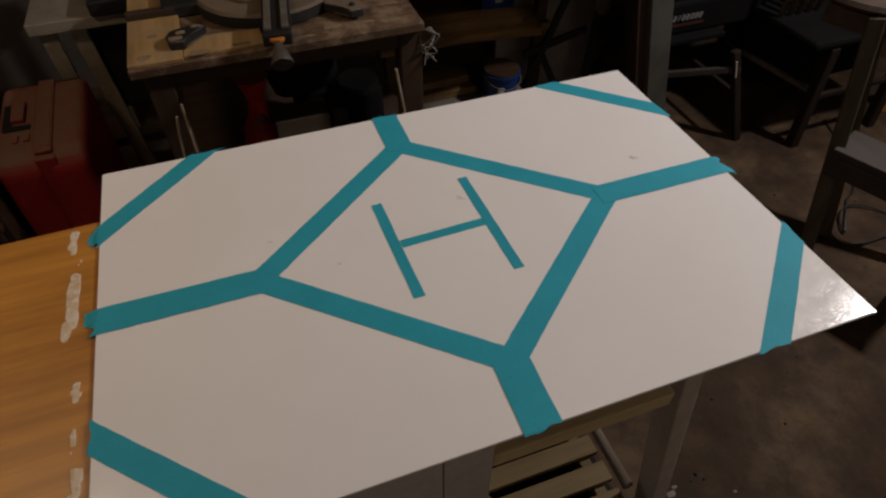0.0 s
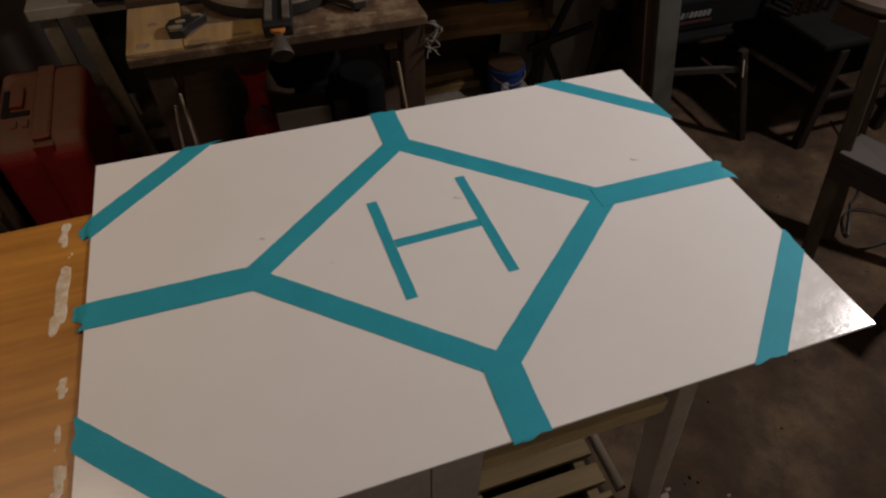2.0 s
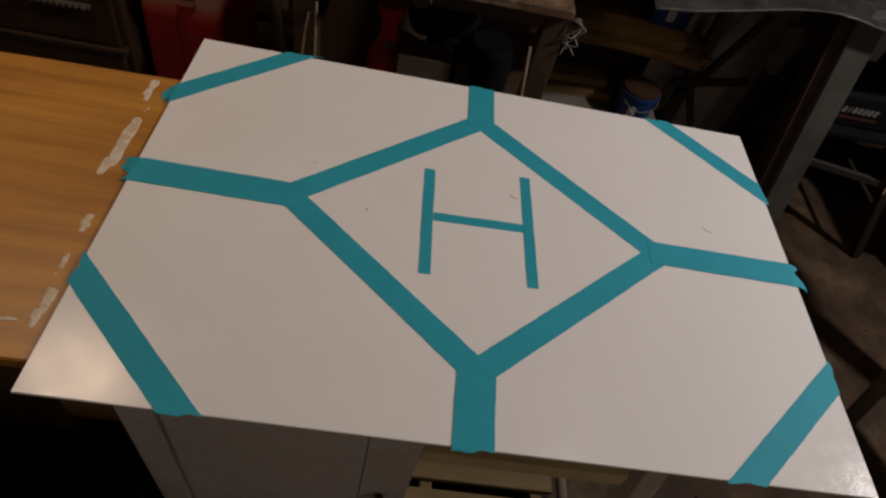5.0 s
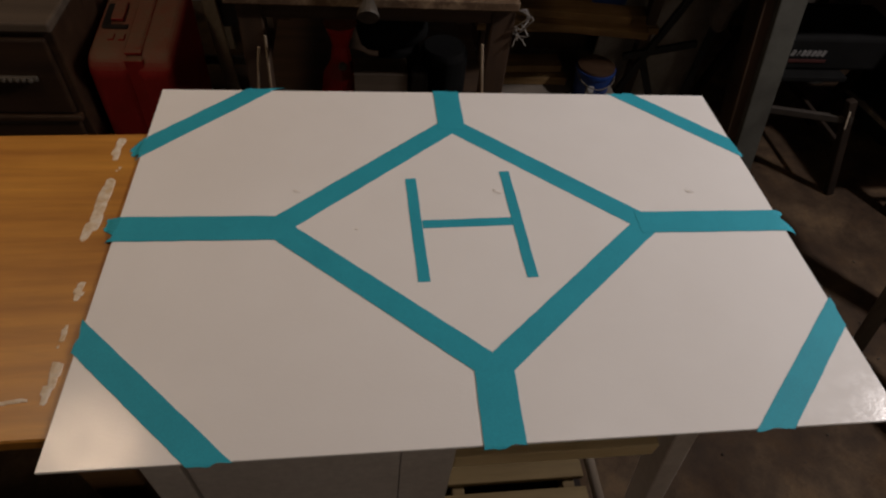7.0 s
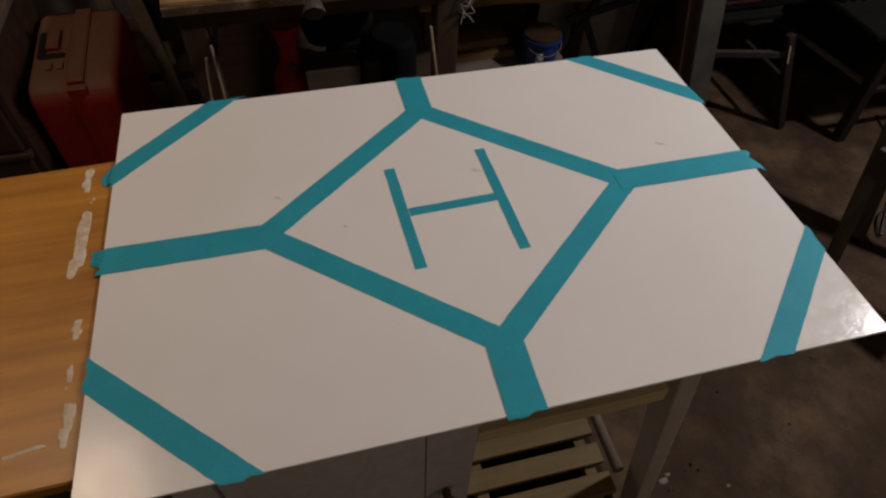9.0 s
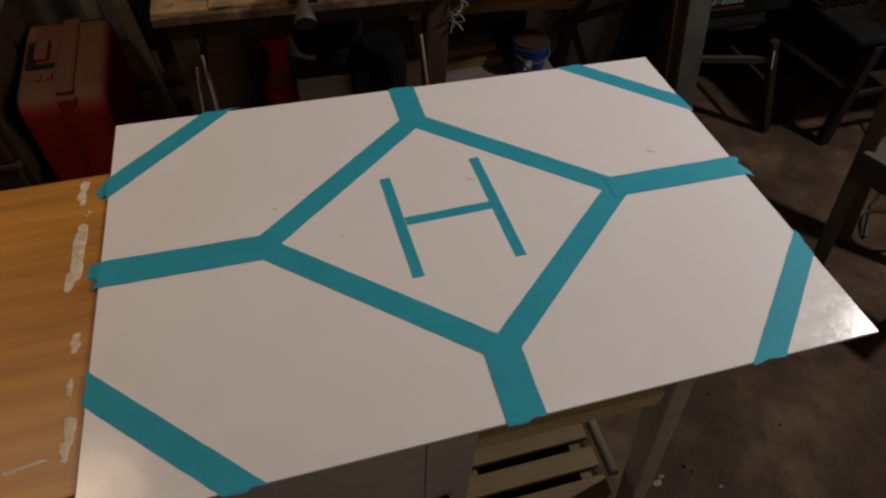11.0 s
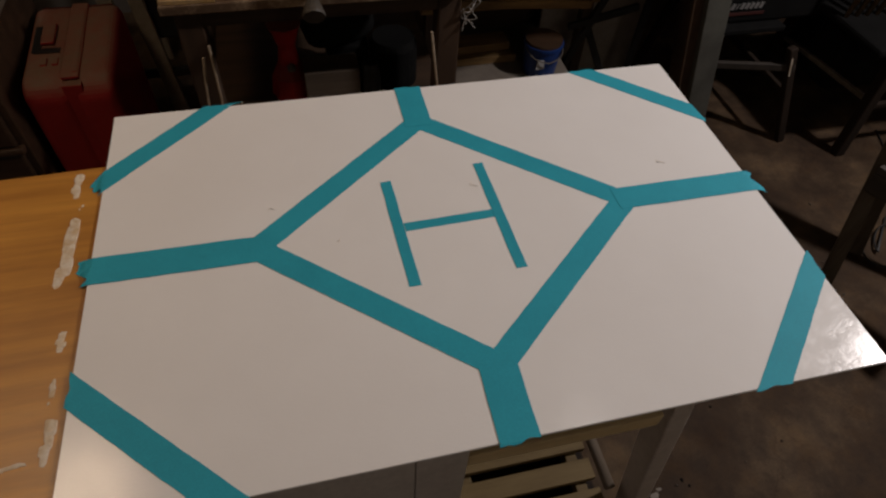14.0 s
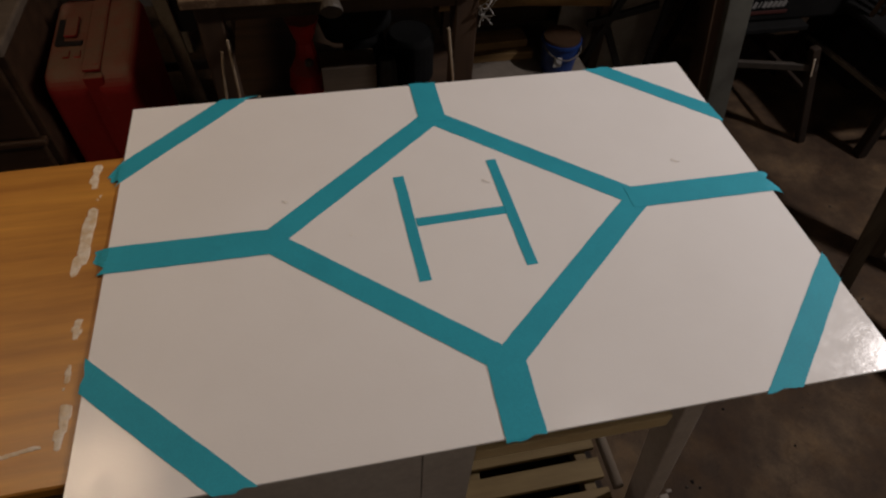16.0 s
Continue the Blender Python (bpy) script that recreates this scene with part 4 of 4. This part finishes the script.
pf = thing("plastic_film", (1.1, 1.4, 0.8145), "crumpled clear plastic film draped over the stand", "plastic sheet")
part("sheet", film(), M["film"], pf, smooth=True)
hem = [(0.445 + 1.35 * k / 60, film_front(k / 60) - 0.002, film_z(0.445 + 1.35 * k / 60, film_front(k / 60), k / 60, 0.0)) for k in range(61)]
part("hem", tube(hem, 0.0035, 8), M["film"], pf, "rolled glossy edge", True)

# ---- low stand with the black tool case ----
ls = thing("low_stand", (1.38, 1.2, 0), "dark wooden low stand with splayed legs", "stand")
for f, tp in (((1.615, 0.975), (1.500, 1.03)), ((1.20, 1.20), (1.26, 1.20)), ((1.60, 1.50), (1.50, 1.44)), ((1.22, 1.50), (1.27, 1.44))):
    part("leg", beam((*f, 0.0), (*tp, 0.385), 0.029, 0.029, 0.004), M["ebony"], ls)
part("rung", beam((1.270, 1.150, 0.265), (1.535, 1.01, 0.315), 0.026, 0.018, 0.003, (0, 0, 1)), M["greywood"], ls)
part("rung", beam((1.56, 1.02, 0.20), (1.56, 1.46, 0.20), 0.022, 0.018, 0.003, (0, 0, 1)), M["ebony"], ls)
# Top coloured near black, so it sinks into the darkness round it.
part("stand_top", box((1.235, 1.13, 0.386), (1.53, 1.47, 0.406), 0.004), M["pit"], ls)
# Pale bar for the highlight on the leg; its brightness is colour.
part("metal_strip", beam((1.508, 0.990, 0.295), (1.484, 0.990, 0.365), 0.003, 0.003, 0.0), M["smear"], ls, "metal strip with its glint put into the pale colour")
cs = thing("black_tool_box", (1.45, 1.22, 0.406), "black plastic tool box with white lettering toned down for shade", "tool box")
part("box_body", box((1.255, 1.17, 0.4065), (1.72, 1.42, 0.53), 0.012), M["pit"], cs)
# The white print is greyed in colour, for the shade it stands in.
for i in range(7):
    part("letter_bar", beam((1.303 + 0.0185 * i, 1.1685, 0.464), (1.309 + 0.0185 * i, 1.1685, 0.484), 0.0145 if i != 1 else 0.005, 0.004, 0.0), M["print_white"], cs, "white printed bar")
part("stripe", box((1.30, 1.1665, 0.440), (1.44, 1.1705, 0.450), 0.0), M["print_red"], cs, "dark red stripe")

# ---- dark chair ----
ch = thing("dark_chair", (1.9, 1.2, 0), "dark chair with pale back spindles", "chair")
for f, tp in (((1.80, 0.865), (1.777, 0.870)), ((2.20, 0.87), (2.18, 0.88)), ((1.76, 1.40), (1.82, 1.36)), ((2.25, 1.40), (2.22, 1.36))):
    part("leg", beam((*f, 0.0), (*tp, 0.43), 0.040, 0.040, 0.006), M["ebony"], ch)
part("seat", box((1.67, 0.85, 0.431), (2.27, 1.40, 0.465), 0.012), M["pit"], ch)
# Invented black block that fills the dark area below the seat.
part("skirt", box((1.80, 1.07, 0.13), (2.26, 1.385, 0.430), 0.03), M["pit"], ch, "added black block for the dark area under the seat")
for k in range(5):
    part("spindle", tube([(1.69 + 0.042 * k, 1.065, 0.466), (1.70 + 0.042 * k, 1.05, 0.66), (1.71 + 0.042 * k, 1.03, 0.86)], [0.008, 0.011, 0.008], 10), M["tan"], ch, "pale turned spindle", True)
part("top_rail", box((1.66, 1.01, 0.861), (2.27, 1.045, 0.92), 0.01), M["tan"], ch)
part("stretcher", beam((1.79, 0.87, 0.22), (2.19, 0.875, 0.22), 0.02, 0.02, 0.003, (0, 0, 1)), M["ebony"], ch)
part("stretcher", beam((1.79, 1.37, 0.20), (1.789, 0.88, 0.24), 0.018, 0.018, 0.003, (0, 0, 1)), M["steel"], ch)

# Added dark mass that keeps the far corner from showing bright floor.
dc = thing("dark_chest", (2.75, 1.75, 0), "added dark brown block filling the dim far corner", "chest")
part("chest_body", box((2.20, 1.42, 0.0), (3.38, 2.20, 0.80), 0.008), M["dark"], dc)
part("chest_lid", box((2.18, 1.40, 0.801), (3.40, 2.22, 0.84), 0.008), M["dark"], dc)
part("plinth", box((2.21, 1.412, 0.02), (3.37, 1.4195, 0.09), 0.002), M["dark_z"], dc)

# ---- three-legged stool with its foot board ----
so = thing("round_stool", (1.43, 0.56, 0), "small round dark wooden stool on grey splayed legs", "stool")
part("seat", lathe([(0.150, 0.0), (0.168, 0.004), (0.174, 0.013), (0.168, 0.024), (0.10, 0.027)], (1.425, 0.575, 0.800), 40), M["dark"], so)
for f, tp in (((1.324, 0.291), (1.316, 0.462)), ((1.68, 0.22), (1.53, 0.50)), ((1.55, 0.415), (1.50, 0.60))):
    part("leg", beam((*f, 0.0), (*tp, 0.799), 0.046, 0.040, 0.004, (0.75, 0.65, 0)), M["stoolleg"], so)
part("apron", beam((1.318, 0.455, 0.770), (1.275, 0.575, 0.770), 0.018, 0.050, 0.003), M["dark"], so)
part("apron", beam((1.322, 0.455, 0.770), (1.525, 0.500, 0.770), 0.018, 0.050, 0.003), M["dark"], so)
part("foot_board", beam((1.345, 0.395, 0.452), (1.485, 0.05, 0.452), 0.135, 0.022, 0.003), M["greywood"], so, "weathered grey-brown board")
part("foot_board", beam((1.290, 0.372, 0.412), (1.428, 0.030, 0.412), 0.020, 0.056, 0.003), M["greywood"], so, "weathered grey-brown board")
part("board_leg", box((1.43, 0.05, 0.0), (1.475, 0.09, 0.423), 0.003), M["stoolleg"], so)

# ---- extension cord and crumbs on the floor ----
cord = []
for k in range(64):
    a = k / 64 * math.tau * 1.12
    cord.append((1.70 + (0.13 + 0.035 * math.sin(a * 0.7)) * math.cos(a + 2.4), 0.38 + (0.085 + 0.03 * math.cos(a * 1.3)) * math.sin(a + 2.4), 0.006 + 0.004 * (k / 64) + 0.006 * abs(math.sin(a * 1.5))))
cord += [(1.72 + 0.03 * k, 0.52 + 0.012 * k * k * 0.3, 0.006) for k in range(1, 12)]
single("extension_cord", tube(cord, 0.0036, 7), M["rubber"], "black extension cord coiled on the concrete floor", "cord", smooth=True)
rng = random.Random(3)
bm = bmesh.new()
for k in range(150):
    x, y = rng.uniform(0.3, 2.2), rng.uniform(-0.7, 1.1)
    r = rng.choice((0.0012, 0.0016, 0.002, 0.0035))
    m4 = Matrix.Translation((x, y, r * 0.6)) @ Matrix.Rotation(rng.uniform(0, 6), 4, "Z") @ Matrix.Diagonal((r * rng.uniform(1, 2.4), r, r * 0.8, 1))
    bmesh.ops.create_icosphere(bm, subdivisions=1, radius=1.0, matrix=m4)
single("floor_crumbs", bm, M["speck"], "dark crumbs and grit scattered on the floor", "grit", kind="stuff")

can = thing("yellow_can", (2.37, 0.95, 0), "small dull yellow can standing on the floor", "can")
part("can_body", lathe([(0.045, 0.0), (0.047, 0.004), (0.047, 0.115), (0.044, 0.119)], (2.37, 0.95, 0.0), 24), M["orange"], can)
part("lid", lathe([(0.044, 0.1195), (0.046, 0.123), (0.043, 0.128), (0.02, 0.129)], (2.37, 0.95, 0.0), 24), M["steel"], can, "dull metal lid")
for x, y, r in ((0.521, -0.182, 0.010), (0.672, -0.230, 0.005), (0.538, -0.170, 0.006)):
    single("paint_flake", blob(x, y, 2.2 * r, 1.5 * r, 0.0002, int(1000 * x), h=0.001), M["greyboard"], "pale dried flake lying on the concrete floor", "flake", "flakes on the floor")
for x, y, r in ((0.776, 0.003, 0.0045), (0.606, -0.161, 0.006), (0.618, -0.178, 0.004), (0.915, -0.125, 0.004)):
    single("dark_crumb", blob(x, y, 1.2 * r, 1.6 * r, 0.0002, int(1000 * x), h=0.002), M["pit"], "dark crumb lying on the concrete floor", "crumb", "crumbs on the floor")
